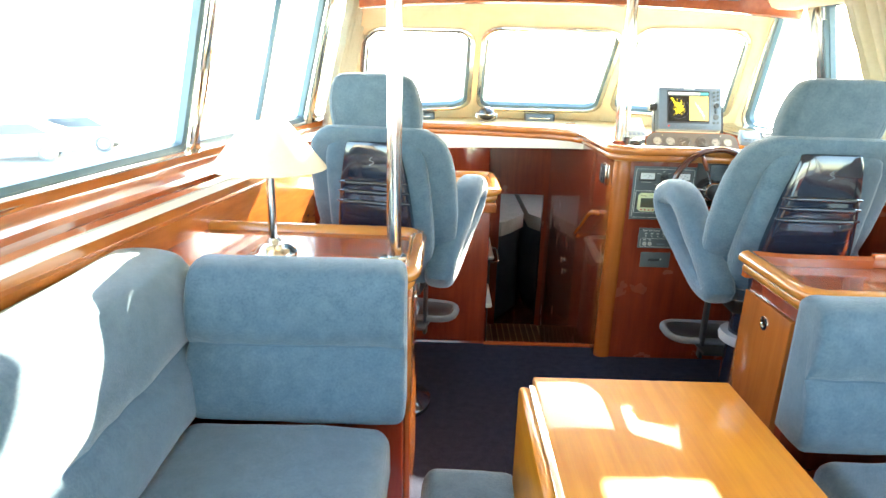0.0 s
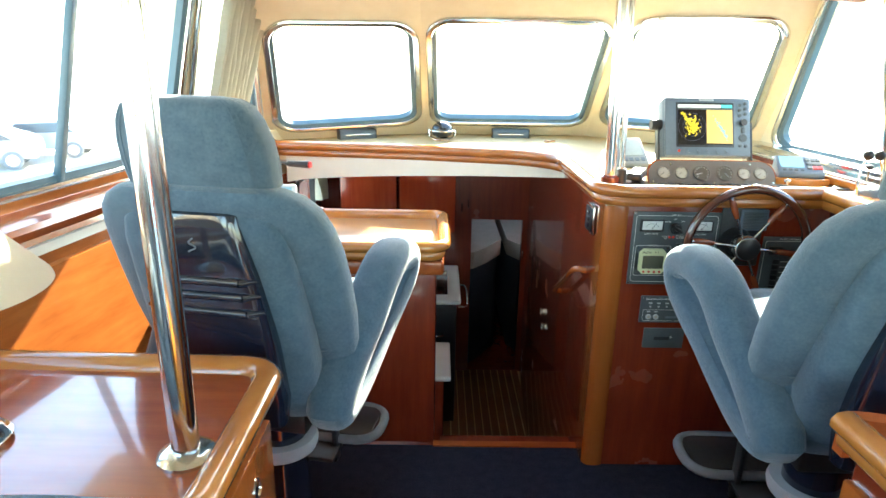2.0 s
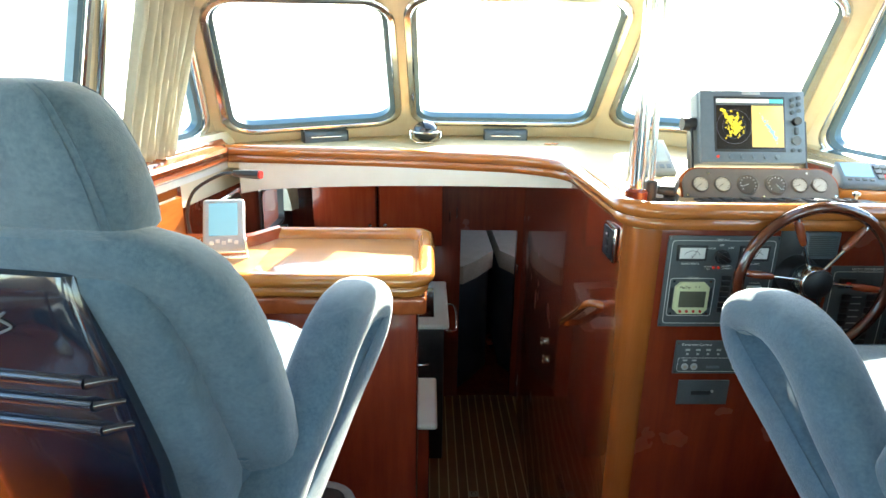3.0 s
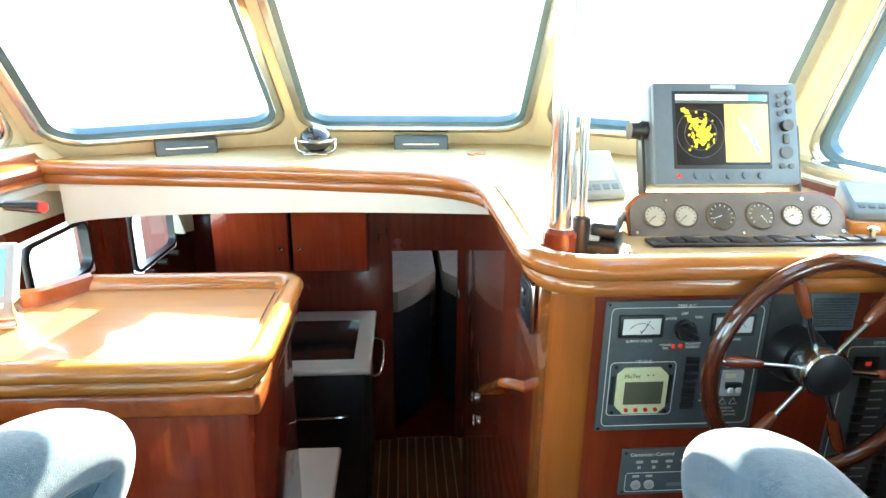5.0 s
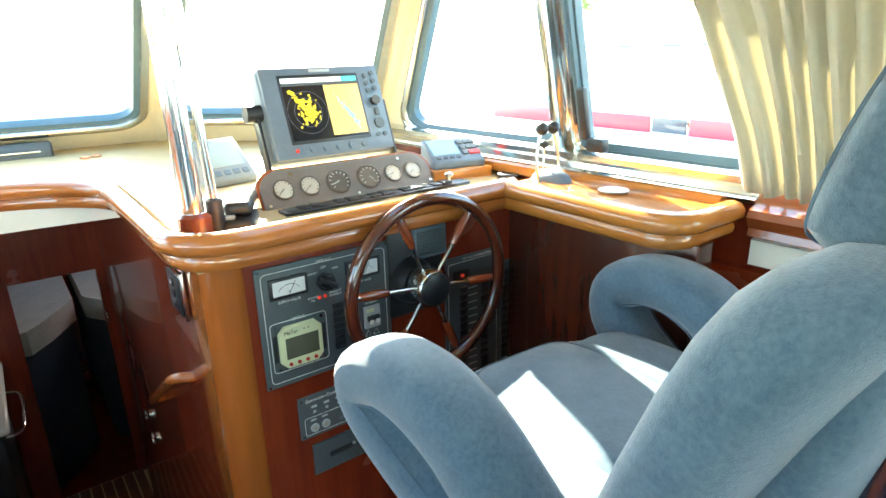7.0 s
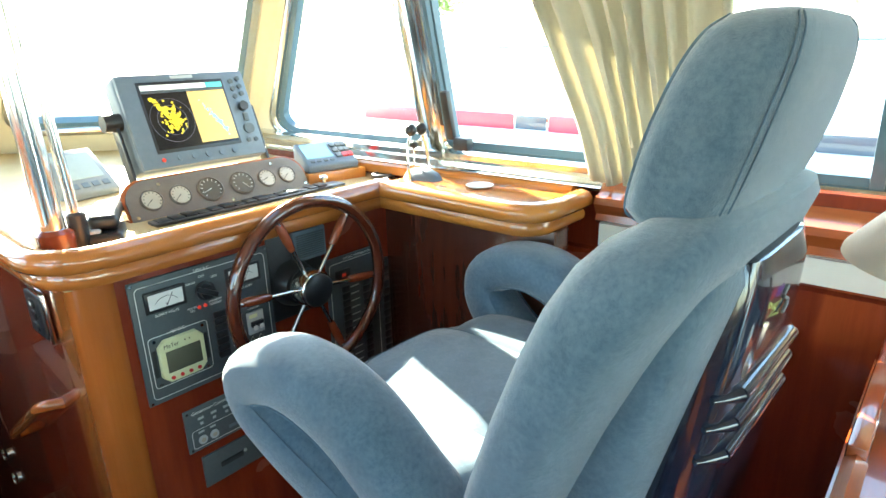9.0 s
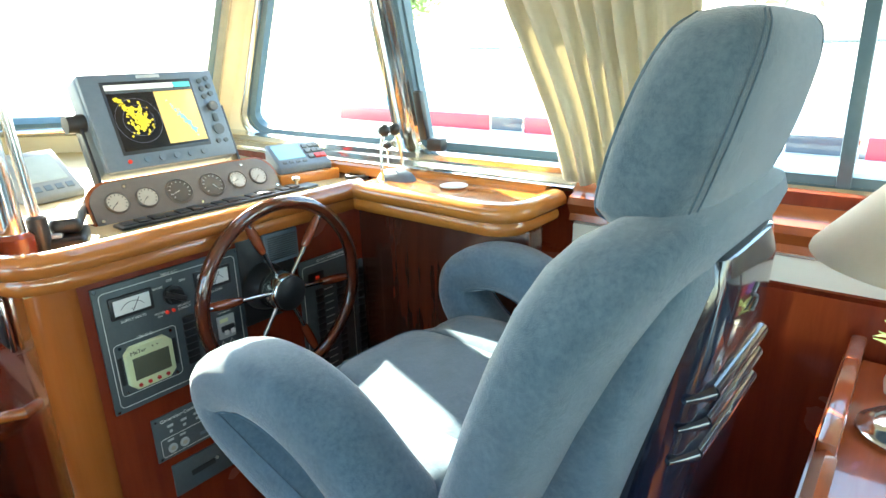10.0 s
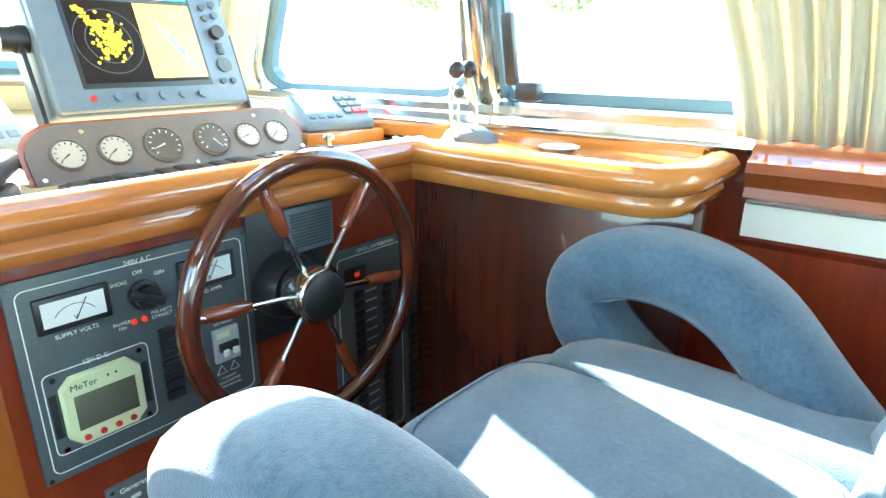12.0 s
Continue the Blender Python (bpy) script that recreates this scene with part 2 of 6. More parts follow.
def rings(bm, loops, closed=True, caps=True, ends=False):
    """Skin between loops of equal length."""
    vv = [[bm.verts.new(p) for p in lp] for lp in loops]
    n = len(vv[0])
    pairs = list(zip(vv, vv[1:])) + ([(vv[-1], vv[0])] if ends else [])
    for a, b in pairs:
        for i in range(n if closed else n - 1):
            j = (i + 1) % n
            bm.faces.new((a[i], a[j], b[j], b[i]))
    if caps and closed and not ends:
        bm.faces.new(vv[0][::-1])
        bm.faces.new(vv[-1])
    return bm


def lathe(bm, profile, seg=32, m=None):
    loops = [[Vector((r * math.cos(2 * math.pi * i / seg), r * math.sin(2 * math.pi * i / seg), z)) for i in range(seg)] for r, z in profile]
    if m is not None:
        loops = [[m @ p for p in lp] for lp in loops]
    return rings(bm, loops)


def rod(bm, a, b, r, seg=16, r2=None):
    a, b = Vector(a), Vector(b)
    q = (b - a).to_track_quat("Z", "Y").to_matrix().to_4x4()
    m = Matrix.Translation(a) @ q
    d = (b - a).length
    return lathe(bm, [(r, 0), (r2 or r, d)], seg, m)


def smooth_path(pts, n=8, closed=False):
    """Catmull-Rom through the points."""
    P = [Vector(p) for p in pts]
    out = []
    k = len(P)
    for i in range(k if closed else k - 1):
        p0 = P[(i - 1) % k] if closed or i else P[0] * 2 - P[1]
        p1, p2 = P[i], P[(i + 1) % k]
        p3 = P[(i + 2) % k] if closed or i + 2 < k else P[-1] * 2 - P[-2]
        for s in range(n):
            t = s / n
            out.append(0.5 * ((2 * p1) + (p2 - p0) * t + (2 * p0 - 5 * p1 + 4 * p2 - p3) * t * t + (3 * p1 - p0 - 3 * p2 + p3) * t ** 3))
    if not closed:
        out.append(P[-1])
    return out


def tube(bm, path, r, seg=12, closed=False, flat=1.0, up=(0, 0, 1), taper=None):
    """A round or flattened section along a path; flat squashes it along the side axis."""
    loops = []
    n = len(path)
    for i, p in enumerate(path):
        a = path[i - 1] if i or closed else p
        b = path[(i + 1) % n] if i + 1 < n or closed else p
        d = (Vector(b) - Vector(a)).normalized()
        side = d.cross(Vector(up))
        side = side.normalized() if side.length > 1e-4 else Vector((1, 0, 0))
        nn = side.cross(d).normalized()
        k = taper(i / (n - 1)) if taper else 1.0
        loops.append([Vector(p) + (side * math.cos(2 * math.pi * j / seg) * flat + nn * math.sin(2 * math.pi * j / seg)) * r * k for j in range(seg)])
    return rings(bm, loops, ends=closed)


def oval(w, d, n=28, e=3.0):
    out = []
    for i in range(n):
        a = 2 * math.pi * i / n
        c, s = math.cos(a), math.sin(a)
        out.append((math.copysign(abs(c) ** (2 / e), c) * w / 2, math.copysign(abs(s) ** (2 / e), s) * d / 2))
    return out


def loft(bm, secs, n=28, e=3.0, m=None):
    """Cushion from level sections (z, centre x, centre y, width, depth)."""
    loops = [[Vector((cx + a, cy + b, z)) for a, b in oval(w, d, n, e)] for z, cx, cy, w, d in secs]
    if m is not None:
        loops = [[m @ p for p in lp] for lp in loops]
    return rings(bm, loops)


def fillet(path, r, n=6, closed=False):
    """Round the corners of a level polyline."""
    P = [Vector((p[0], p[1])) for p in path]
    out = []
    k = len(P)
    for i in range(k):
        if not closed and i in (0, k - 1):
            out.append(P[i])
            continue
        a, b, c = P[i - 1], P[i], P[(i + 1) % k]
        u, v = (a - b), (c - b)
        rr = min(r, u.length * 0.45, v.length * 0.45)
        s, t = b + u.normalized() * rr, b + v.normalized() * rr
        for j in range(n + 1):
            f = j / n
            out.append(s * (1 - f) ** 2 + b * 2 * f * (1 - f) + t * f * f)
    return out


def moulding(bm, path, profile, closed=False, z=0.0, zf=None):
    """A profile (out to the right of the way, up) drawn along a level path with mitred corners."""
    loops = []
    k = len(path)
    for i, p in enumerate(path):
        a = path[i - 1] if i or closed else None
        c = path[(i + 1) % k] if i + 1 < k or closed else None
        d1 = (p - a).normalized() if a is not None else (c - p).normalized()
        d2 = (c - p).normalized() if c is not None else d1
        n1, n2 = Vector((d1.y, -d1.x)), Vector((d2.y, -d2.x))
        nn = (n1 + n2).normalized()
        nn = nn / max(0.5, nn.dot(n1))
        zz = z if zf is None else zf(i / max(1, k - 1))
        loops.append([Vector((p.x + nn.x * o, p.y + nn.y * o, zz + h)) for o, h in profile])
    return rings(bm, loops, ends=closed)


def slab(bm, pts, z0, z1):
    """A level plate with the outline given."""
    return rings(bm, [[Vector((p[0], p[1], z0)) for p in pts], [Vector((p[0], p[1], z1)) for p in pts]])


# profile of the double-bead moulding round the tops
BEAD = [(-0.02, -0.065), (0.012, -0.065), (0.02, -0.056), (0.022, -0.044), (0.017, -0.035), (0.03, -0.03), (0.04, -0.018), (0.04, -0.004), (0.03, 0.008), (0.012, 0.012), (-0.004, 0.008), (-0.012, 0.0), (-0.02, -0.015)]


class Quad:
    """A flat, possibly tapering wall piece between four corners."""

    def __init__(self, bl, br, tr, tl):
        self.c = [Vector(p) for p in (bl, br, tr, tl)]
        self.n = (self.c[1] - self.c[0]).cross(self.c[3] - self.c[0]).normalized()
        self.w = ((self.c[1] - self.c[0]).length + (self.c[2] - self.c[3]).length) / 2
        self.h = ((self.c[3] - self.c[0]).length + (self.c[2] - self.c[1]).length) / 2

    def at(self, u, v, out=0.0):
        u, v = u / self.w, v / self.h
        a, b, c, d = self.c
        return a * (1 - u) * (1 - v) + b * u * (1 - v) + c * u * v + d * (1 - u) * v + self.n * out


def round_rect(u0, u1, v0, v1, r, n=8):
    pts = []
    for cx, cy, a0 in ((u1 - r, v0 + r, -90), (u1 - r, v1 - r, 0), (u0 + r, v1 - r, 90), (u0 + r, v0 + r, 180)):
        for j in range(n + 1):
            a = radians(a0 + 90 * j / n)
            pts.append((cx + r * math.cos(a), cy + r * math.sin(a)))
    return pts


def grow(box4, r, d):
    u0, u1, v0, v1 = box4
    return round_rect(u0 - d, u1 + d, v0 - d, v1 + d, max(0.004, r + d))


def window_wall(name, q, hole, r, material, thick=0.05, label=""):
    """A wall piece with one rounded opening through it. The normal of the piece points into the room."""
    inner = round_rect(*hole, r)
    n = len(inner)
    k = n // 4
    outer = []
    cu, cv = (hole[0] + hole[1]) / 2, (hole[2] + hole[3]) / 2
    corners = [(q.w, 0), (q.w, q.h), (0, q.h), (0, 0)]
    for i in range(4):
        a, b, c = corners[i - 1], corners[i], corners[(i + 1) % 4]
        for j in range(k):
            f = j / (k - 1) - 0.5
            if f <= 0:
                g = -f * 0.6
                outer.append((b[0] * (1 - g) + a[0] * g, b[1] * (1 - g) + a[1] * g))
            else:
                g = f * 0.6
                outer.append((b[0] * (1 - g) + c[0] * g, b[1] * (1 - g) + c[1] * g))
    bm = bmesh.new()
    loops = [[q.at(u, v, 0) for u, v in outer], [q.at(u, v, 0) for u, v in inner], [q.at(u, v, -thick) for u, v in inner], [q.at(u, v, -thick) for u, v in outer]]
    rings(bm, loops, ends=True)
    return structure(name, bm, material, label, 30)


def window_unit(name, q, hole, r, label, trim=0.028, deep=0.02, mull=None):
    """Steel trim ring, gasket and pane in an opening."""
    w = tagged(new(name), label, "window", "", "structure")
    w.empty_display_size = 0.05
    prof = [(0.0, -0.012), (0.0, 0.012), (0.006, 0.018), (trim - 0.006, 0.018), (trim, 0.012), (trim, 0.002)]
    bm = bmesh.new()
    loops = [[q.at(u, v, o) for u, v in grow(hole, r, d)] for d, o in prof]
    rings(bm, loops, ends=True)
    part("window_frame", bm, M["chrome"], w, "polished steel frame")
    bm = bmesh.new()
    loops = [[q.at(u, v, o) for u, v in grow(hole, r, d)] for d, o in ((0.002, 0.0), (-0.018, -0.004), (-0.018, -0.03), (0.002, -0.036))]
    rings(bm, loops, ends=True)
    part("gasket", bm, M["gasket"], w, "blue-grey rubber gasket")
    bm = bmesh.new()
    bm.faces.new([bm.verts.new(q.at(u, v, -deep)) for u, v in grow(hole, r, -0.01)])
    p = part("pane", bm, M["glass"], w, "clear glass pane", 0)
    p.visible_shadow = False
    return w


# ---------- the setting ----------
def xl(y):
    """Inner face of the port side at sill height."""
    return -0.936 + 0.128 * (max(y, 0.9) - 1.46)


def xr(y):
    return 1.90 - 0.05 * (max(y, 0.9) - 2.8)


SILL, TOP, LEANIN = 1.205, 1.86, 0.235
CEIL = 1.96
AFT = -1.6

# floor of the wheelhouse, with the way down cut out in front
bm = bmesh.new()
slab(bm, [(-1.1, AFT), (2.05, AFT), (2.05, 2.96), (-1.1, 2.96)], -0.06, 0.0)
structure("floor", bm, M["carpet"], "dark navy carpeted wheelhouse floor")

# ceiling
bm = bmesh.new()
HATCH = (2.20, 2.95)
slab(bm, [(-1.1, AFT - 0.1), (2.1, AFT - 0.1), (2.1, HATCH[0]), (-1.1, HATCH[0])], CEIL, CEIL + 0.06)
slab(bm, [(-1.1, HATCH[1]), (2.1, HATCH[1]), (2.1, 2.98), (1.80, 3.15), (1.10, 3.29), (0.16, 3.29), (-0.50, 3.18), (-0.9, 2.98)], CEIL, CEIL + 0.06)
for a, b in ((-1.1, -0.36), (0.10, 1.07), (1.40, 2.1)):
    slab(bm, [(a, HATCH[0]), (b, HATCH[0]), (b, HATCH[1]), (a, HATCH[1])], CEIL, CEIL + 0.06)
structure("ceiling", bm, M["cream"], "cream vinyl headliner")
for a, b in ((-0.36, 0.10), (1.07, 1.40)):
    h_ = tagged(new("roof_hatch"), "clear roof hatch in a white frame over a helm seat", "hatch", "roof hatches", "structure")
    bm = bmesh.new()
    for x0, x1, y0, y1 in ((a, b, HATCH[0], HATCH[0] + 0.03), (a, b, HATCH[1] - 0.03, HATCH[1]), (a, a + 0.03, HATCH[0] + 0.03, HATCH[1] - 0.03), (b - 0.03, b, HATCH[0] + 0.03, HATCH[1] - 0.03)):
        box(bm, x0, x1, y0, y1, CEIL - 0.006, CEIL + 0.075)
    part("hatch_frame", bm, M["white"], h_, "white frame")
    part("pane", boxm(a + 0.03, b - 0.03, HATCH[0] + 0.03, HATCH[1] - 0.03, CEIL + 0.05, CEIL + 0.058), M["glass"], h_, "clear pane", 0).visible_shadow = False

# aft wall, unseen; its openings are added to let daylight in from behind
bm = bmesh.new()
for x0, x1, z0, z1 in ((-1.15, -0.85, 0, CEIL), (-0.85, 0.15, 0, 1.0), (-0.85, 0.15, 1.8, CEIL), (0.15, 0.25, 0, CEIL), (0.25, 0.95, 1.9, CEIL), (0.95, 1.05, 0, CEIL), (1.05, 1.85, 0, 1.0), (1.05, 1.85, 1.8, CEIL), (1.85, 2.1, 0, CEIL)):
    box(bm, x0, x1, AFT - 0.08, AFT, z0, z1)
structure("wall_aft", bm, M["mahogany"], "varnished mahogany aft bulkhead, unseen, with openings added for light")


def side_lower(name, xf, y0, y1, sgn):
    """The panelled side below the windows, following the taper of the hull."""
    bm = bmesh.new()
    n = 8
    ys = [y0 + (y1 - y0) * i / n for i in range(n + 1)]
    prof = [(0.07, 0.0), (0.07, 1.03), (0.055, 1.035), (0.055, SILL + 0.02), (-0.06, SILL + 0.02), (-0.06, 0.0)]
    rings(bm, [[Vector((xf(y) - sgn * o, y, z)) for o, z in prof] for y in ys])
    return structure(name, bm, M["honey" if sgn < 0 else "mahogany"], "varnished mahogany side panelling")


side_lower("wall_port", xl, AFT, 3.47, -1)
bm = bmesh.new()
rings(bm, [[Vector((xl(y) + o, y, z)) for o, z in ((0.055, 0.98), (0.055, SILL + 0.02), (-0.06, SILL + 0.02), (-0.06, 0.98))] for y in (3.47, 3.75, 4.03)])
structure("wall_port_forward", bm, M["cream"], "cream lined side under the forward window")
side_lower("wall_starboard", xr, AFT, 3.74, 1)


def side_strip(name, xf, y0, y1, sgn, prof, material, label):
    bm = bmesh.new()
    n = 10
    ys = [y0 + (y1 - y0) * i / n for i in range(n + 1)]
    rings(bm, [[Vector((xf(y) - sgn * o, y, z)) for o, z in prof] for y in ys])
    return structure(name, bm, material, label)


STRIP = {"port": 1.072, "starboard": 1.045}
for side, xf, y1, sg in (("port", xl, 3.86, -1), ("starboard", xr, 2.27, 1)):
    side_strip("trim_cream_" + side, xf, AFT, y1, sg, [(0.05, STRIP[side]), (0.075, STRIP[side] + 0.002), (0.075, 1.10), (0.05, 1.102)], M["white"], "cream painted strip below the rail")
    side_strip("trim_rail_" + side, xf, AFT, y1, sg,
               [(0.04, 1.102), (0.085, 1.104), (0.098, 1.115), (0.094, 1.13), (0.102, 1.14), (0.110, 1.155), (0.104, 1.17), (0.085, 1.178), (0.07, 1.186), (0.06, 1.2), (0.04, 1.2)],
               M["rail"], "moulded mahogany rail under the windows")
    side_strip("trim_sill_" + side, xf, AFT, y1, sg, [(-0.02, 1.2), (0.05, 1.202), (0.055, 1.21), (0.03, 1.222), (0.0, 1.232), (-0.02, 1.232)], M["chrome"], "metal window channel")


def side_quad(xf, sgn, ya, yb, front=None):
    """Wall piece between two stations, its normal into the room; front: where its forward top corner lies."""
    dz = TOP + 0.1 - SILL
    a, b = (ya, yb) if sgn < 0 else (yb, ya)
    p = [Vector((xf(a), a, SILL)), Vector((xf(b), b, SILL)), Vector((xf(b) - sgn * LEANIN * dz, b, TOP + 0.1)), Vector((xf(a) - sgn * LEANIN * dz, a, TOP + 0.1))]
    if front is not None:
        k = 2 if sgn < 0 else 3
        p[k] = Vector(front)
    q = Quad(*p)
    if q.n.x * sgn > 0:
        q = Quad(p[1], p[0], p[3], p[2])
    return q


WINDOWS = [("port", xl, -1, -0.62, 0.62), ("port", xl, -1, 0.62, 1.92), ("port", xl, -1, 1.92, 3.06), ("port", xl, -1, 3.06, 4.00),
           ("starboard", xr, 1, 2.80, 3.72), ("starboard", xr, 1, 1.50, 2.80), ("starboard", xr, 1, 0.2, 1.50), ("starboard", xr, 1, -1.1, 0.2)]
for k, (side, xf, sg, ya, yb) in enumerate(WINDOWS):
    q = side_quad(xf, sg, ya, yb, None if yb < 3.4 else (-0.42, 3.12, CEIL) if sg < 0 else (1.71, 3.10, CEIL))
    m = 0.035
    hole = (m, q.w - m, 0.03, q.h - 0.11)
    rr = 0.03
    if yb > 3.4:
        hole = (0.05, q.w - 0.09, 0.03, q.h - 0.11) if sg < 0 else (0.02, q.w - 0.09, 0.03, q.h - 0.11)
        rr = 0.09
    if sg > 0 and yb > 3.4:
        hole = (0.09, q.w - 0.02, 0.03, q.h - 0.11) if (q.c[0].y > q.c[1].y) else hole
    window_wall("wall_%s_window_%d" % (side, k + 1), q, hole, rr, M["cream"], 0.05, "cream lined wall round a side window")
    window_unit("window_%d" % (k + 1), q, hole, rr, "side window in a polished steel frame, daylight outside")
for side, xf, sg in (("port", xl, -1), ("starboard", xr, 1)):
    ends = (AFT, -0.62) if sg < 0 else (AFT, -1.1)
    q = side_quad(xf, sg, *ends)
    bm = bmesh.new()
    rings(bm, [[q.at(0, 0), q.at(q.w, 0), q.at(q.w, q.h), q.at(0, q.h)], [q.at(0, 0, -0.05), q.at(q.w, 0, -0.05), q.at(q.w, q.h, -0.05), q.at(0, q.h, -0.05)]])
    structure("wall_%s_upper_aft" % side, bm, M["cream"], "cream lined upper side wall")

# windscreen: three raked panes
FZ = 1.165
W_BASE = [(-0.64, 4.02), (0.21, 4.31), (1.145, 4.31), (1.90, 3.72)]
W_TOP = [(-0.42, 3.12), (0.20, 3.226), (1.06, 3.226), (1.71, 3.10)]
FRONT = [((0.06, -0.045, 0.165, -0.378), 0.10), ((0.05, -0.05, 0.163, -0.364), 0.09), ((0.06, -0.10, 0.16, -0.305), 0.10)]
for k in range(3):
    a, b, c, d = W_BASE[k], W_BASE[k + 1], W_TOP[k + 1], W_TOP[k]
    za, zb = (1.12, FZ, FZ, 1.15)[k:k + 2]
    q = Quad((*a, za), (*b, zb), (*c, CEIL), (*d, CEIL))
    if q.n.y > 0:
        q = Quad((*b, zb), (*a, za), (*d, CEIL), (*c, CEIL))
        l, r_, lo, hi = FRONT[k][0]
        hole = (-r_, q.w - l, lo, q.h + hi)
    else:
        l, r_, lo, hi = FRONT[k][0]
        hole = (l, q.w + r_, lo, q.h + hi)
    window_wall("wall_front_%d" % (k + 1), q, hole, FRONT[k][1], M["cream"], 0.05, "cream lined windscreen wall")
    window_unit("windscreen_%d" % (k + 1), q, hole, FRONT[k][1], "raked windscreen pane in a polished steel frame", 0.03)

# dash shelf under the windscreen
DASH_PATH = [(-0.66, 3.86), (0.15, 3.76), (0.70, 3.64), (0.865, 3.50), (0.865, 2.80), (1.675, 2.80)]
bm = bmesh.new()
zs = lambda y: 1.150 + 0.03 * (y - 3.5)
out = [(-0.70, 3.86), (0.15, 3.775), (0.70, 3.66), (0.885, 3.52), (0.885, 2.82), (1.93, 2.82), (1.93, 3.74), (1.145, 4.34), (0.21, 4.34), (-0.70, 4.04)]
rings(bm, [[Vector((x, y, zs(y) - 0.03)) for x, y in out], [Vector((x, y, zs(y))) for x, y in out]])
structure("dash_shelf", bm, M["shelf"], "tan-cream covered shelf below the windscreen")
bm = bmesh.new()
p = fillet(DASH_PATH[:-1] + [(1.66, 2.80)], 0.10, 8)
moulding(bm, p, BEAD, z=1.17)
structure("trim_dash", bm, M["dash_wood"], "brown varnished double-bead moulding along the dash")
# cream band over the way down: an arched board
bm = bmesh.new()
loops = []
for i in range(21):
    f = i / 20
    x = -0.50 + 1.40 * f
    y = 3.86 - 0.13 * f - 0.14 * f * f
    lo = 0.962 + 0.092 * f ** 0.6
    loops.append([Vector((x, y, lo)), Vector((x, y - 0.022, lo + 0.004)), Vector((x, y - 0.022, 1.118)), Vector((x, y, 1.118))])
rings(bm, loops)
structure("trim_band", bm, M["white"], "cream painted arched board over the companionway")

# helm bulkhead: face, corner post, inboard side
bm = bmesh.new()
box(bm, 0.95, 1.80, 2.845, 2.90, 0.0, 1.106)
structure("wall_helm", bm, M["mahogany"], "varnished mahogany helm bulkhead")
bm = bmesh.new()
slab(bm, fillet([(0.895, 2.96), (0.895, 2.835), (0.985, 2.835), (0.985, 2.96)], 0.07, 8), 0.0, 1.108)
structure("helm_post", bm, M["post"], "rounded honey-coloured corner post")
bm = bmesh.new()
slab(bm, [(0.897, 2.96), (0.95, 2.96), (1.06, 5.3), (0.99, 5.3), (0.885, 3.54)], -0.95, 1.09)
structure("wall_companion", bm, M["mahogany"], "varnished side wall of the companionway")
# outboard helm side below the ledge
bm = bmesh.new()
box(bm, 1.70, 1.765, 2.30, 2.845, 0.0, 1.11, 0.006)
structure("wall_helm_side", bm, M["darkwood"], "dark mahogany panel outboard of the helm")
# side ledge with its moulding; the golden wood carries its sunlit look in the colour
bm = bmesh.new()
slab(bm, [(1.662, 2.80), (1.662, 2.35), (1.80, 2.335), (1.95, 2.335), (1.95, 2.82)], 1.10, 1.166)
structure("side_ledge", bm, M["oak"], "varnished ledge beside the helm in a sunlit golden tone")
bm = bmesh.new()
p = fillet([(1.646, 2.80), (1.646, 2.322), (1.835, 2.322)], 0.07, 8)
moulding(bm, [v for v in p], [(o, h) for o, h in BEAD], z=1.17)
structure("trim_ledge", bm, M["oak"], "varnished moulding round the ledge in a sunlit golden tone")
bm = bmesh.new()
rings(bm, [[Vector((xr(y) - o, y, z)) for o, z in ((0.05, 1.15), (0.088, 1.15), (0.088, 1.174), (0.082, 1.180), (0.05, 1.180))] for y in (2.34, 2.6, 2.9, 3.2)])
structure("trim_ledge_back", bm, M["oak"], "golden varnished upstand under the window")

side_strip("trim_sill_helm", xr, 2.27, 3.70, 1, [(-0.02, 1.172), (0.080, 1.178), (0.084, 1.186), (0.072, 1.192), (0.070, 1.206), (0.062, 1.212), (0.062, 1.2265), (0.05, 1.232), (-0.02, 1.234)], M["chrome"], "metal window channel beside the helm")

# ---------- below: the galley seen through the opening ----------
SOLE = -0.92
bm = bmesh.new()
slab(bm, [(-0.9, 2.9), (1.1, 2.9), (1.1, 5.32), (-0.9, 5.32)], SOLE - 0.05, SOLE - 0.006)
structure("sole_base", bm, M["maple"], "pale seams between the teak sole strips")
bm = bmesh.new()
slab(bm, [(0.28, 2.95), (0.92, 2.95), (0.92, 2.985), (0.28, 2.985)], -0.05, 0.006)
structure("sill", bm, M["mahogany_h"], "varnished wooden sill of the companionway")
bm = bmesh.new()
box(bm, -0.9, 0.55, 5.3, 5.36, -0.95, 1.1)
box(bm, 0.95, 1.6, 5.3, 5.36, -0.95, 1.1)
box(bm, 0.55, 0.95, 5.3, 5.36, 0.40, 1.1)
structure("wall_forward", bm, M["mahogany"], "dark mahogany forward bulkhead with a doorway")
GW = -0.62
bm = bmesh.new()
ys = [3.47, 3.76, 4.20, 4.52, 5.06, 5.36]
for a, b in zip(ys, ys[1:]):
    hole = (a, b) in ((3.76, 4.20), (4.52, 5.06))
    if hole:
        lo, hi = (0.68, 0.92) if a < 4 else (0.52, 0.84)
        box(bm, GW - 0.06, GW, a, b, -0.95, lo)
        box(bm, GW - 0.06, GW, a, b, hi, 1.1)
    else:
        box(bm, GW - 0.06, GW, a, b, -0.95, 1.1)
structure("wall_galley", bm, M["mahogany"], "mahogany lining of the galley side")
bm = bmesh.new()
slab(bm, [(-0.95, 3.90), (0.20, 3.80), (0.86, 3.66), (1.6, 3.62), (1.6, 5.4), (-0.95, 5.4)], 1.075, 1.10)
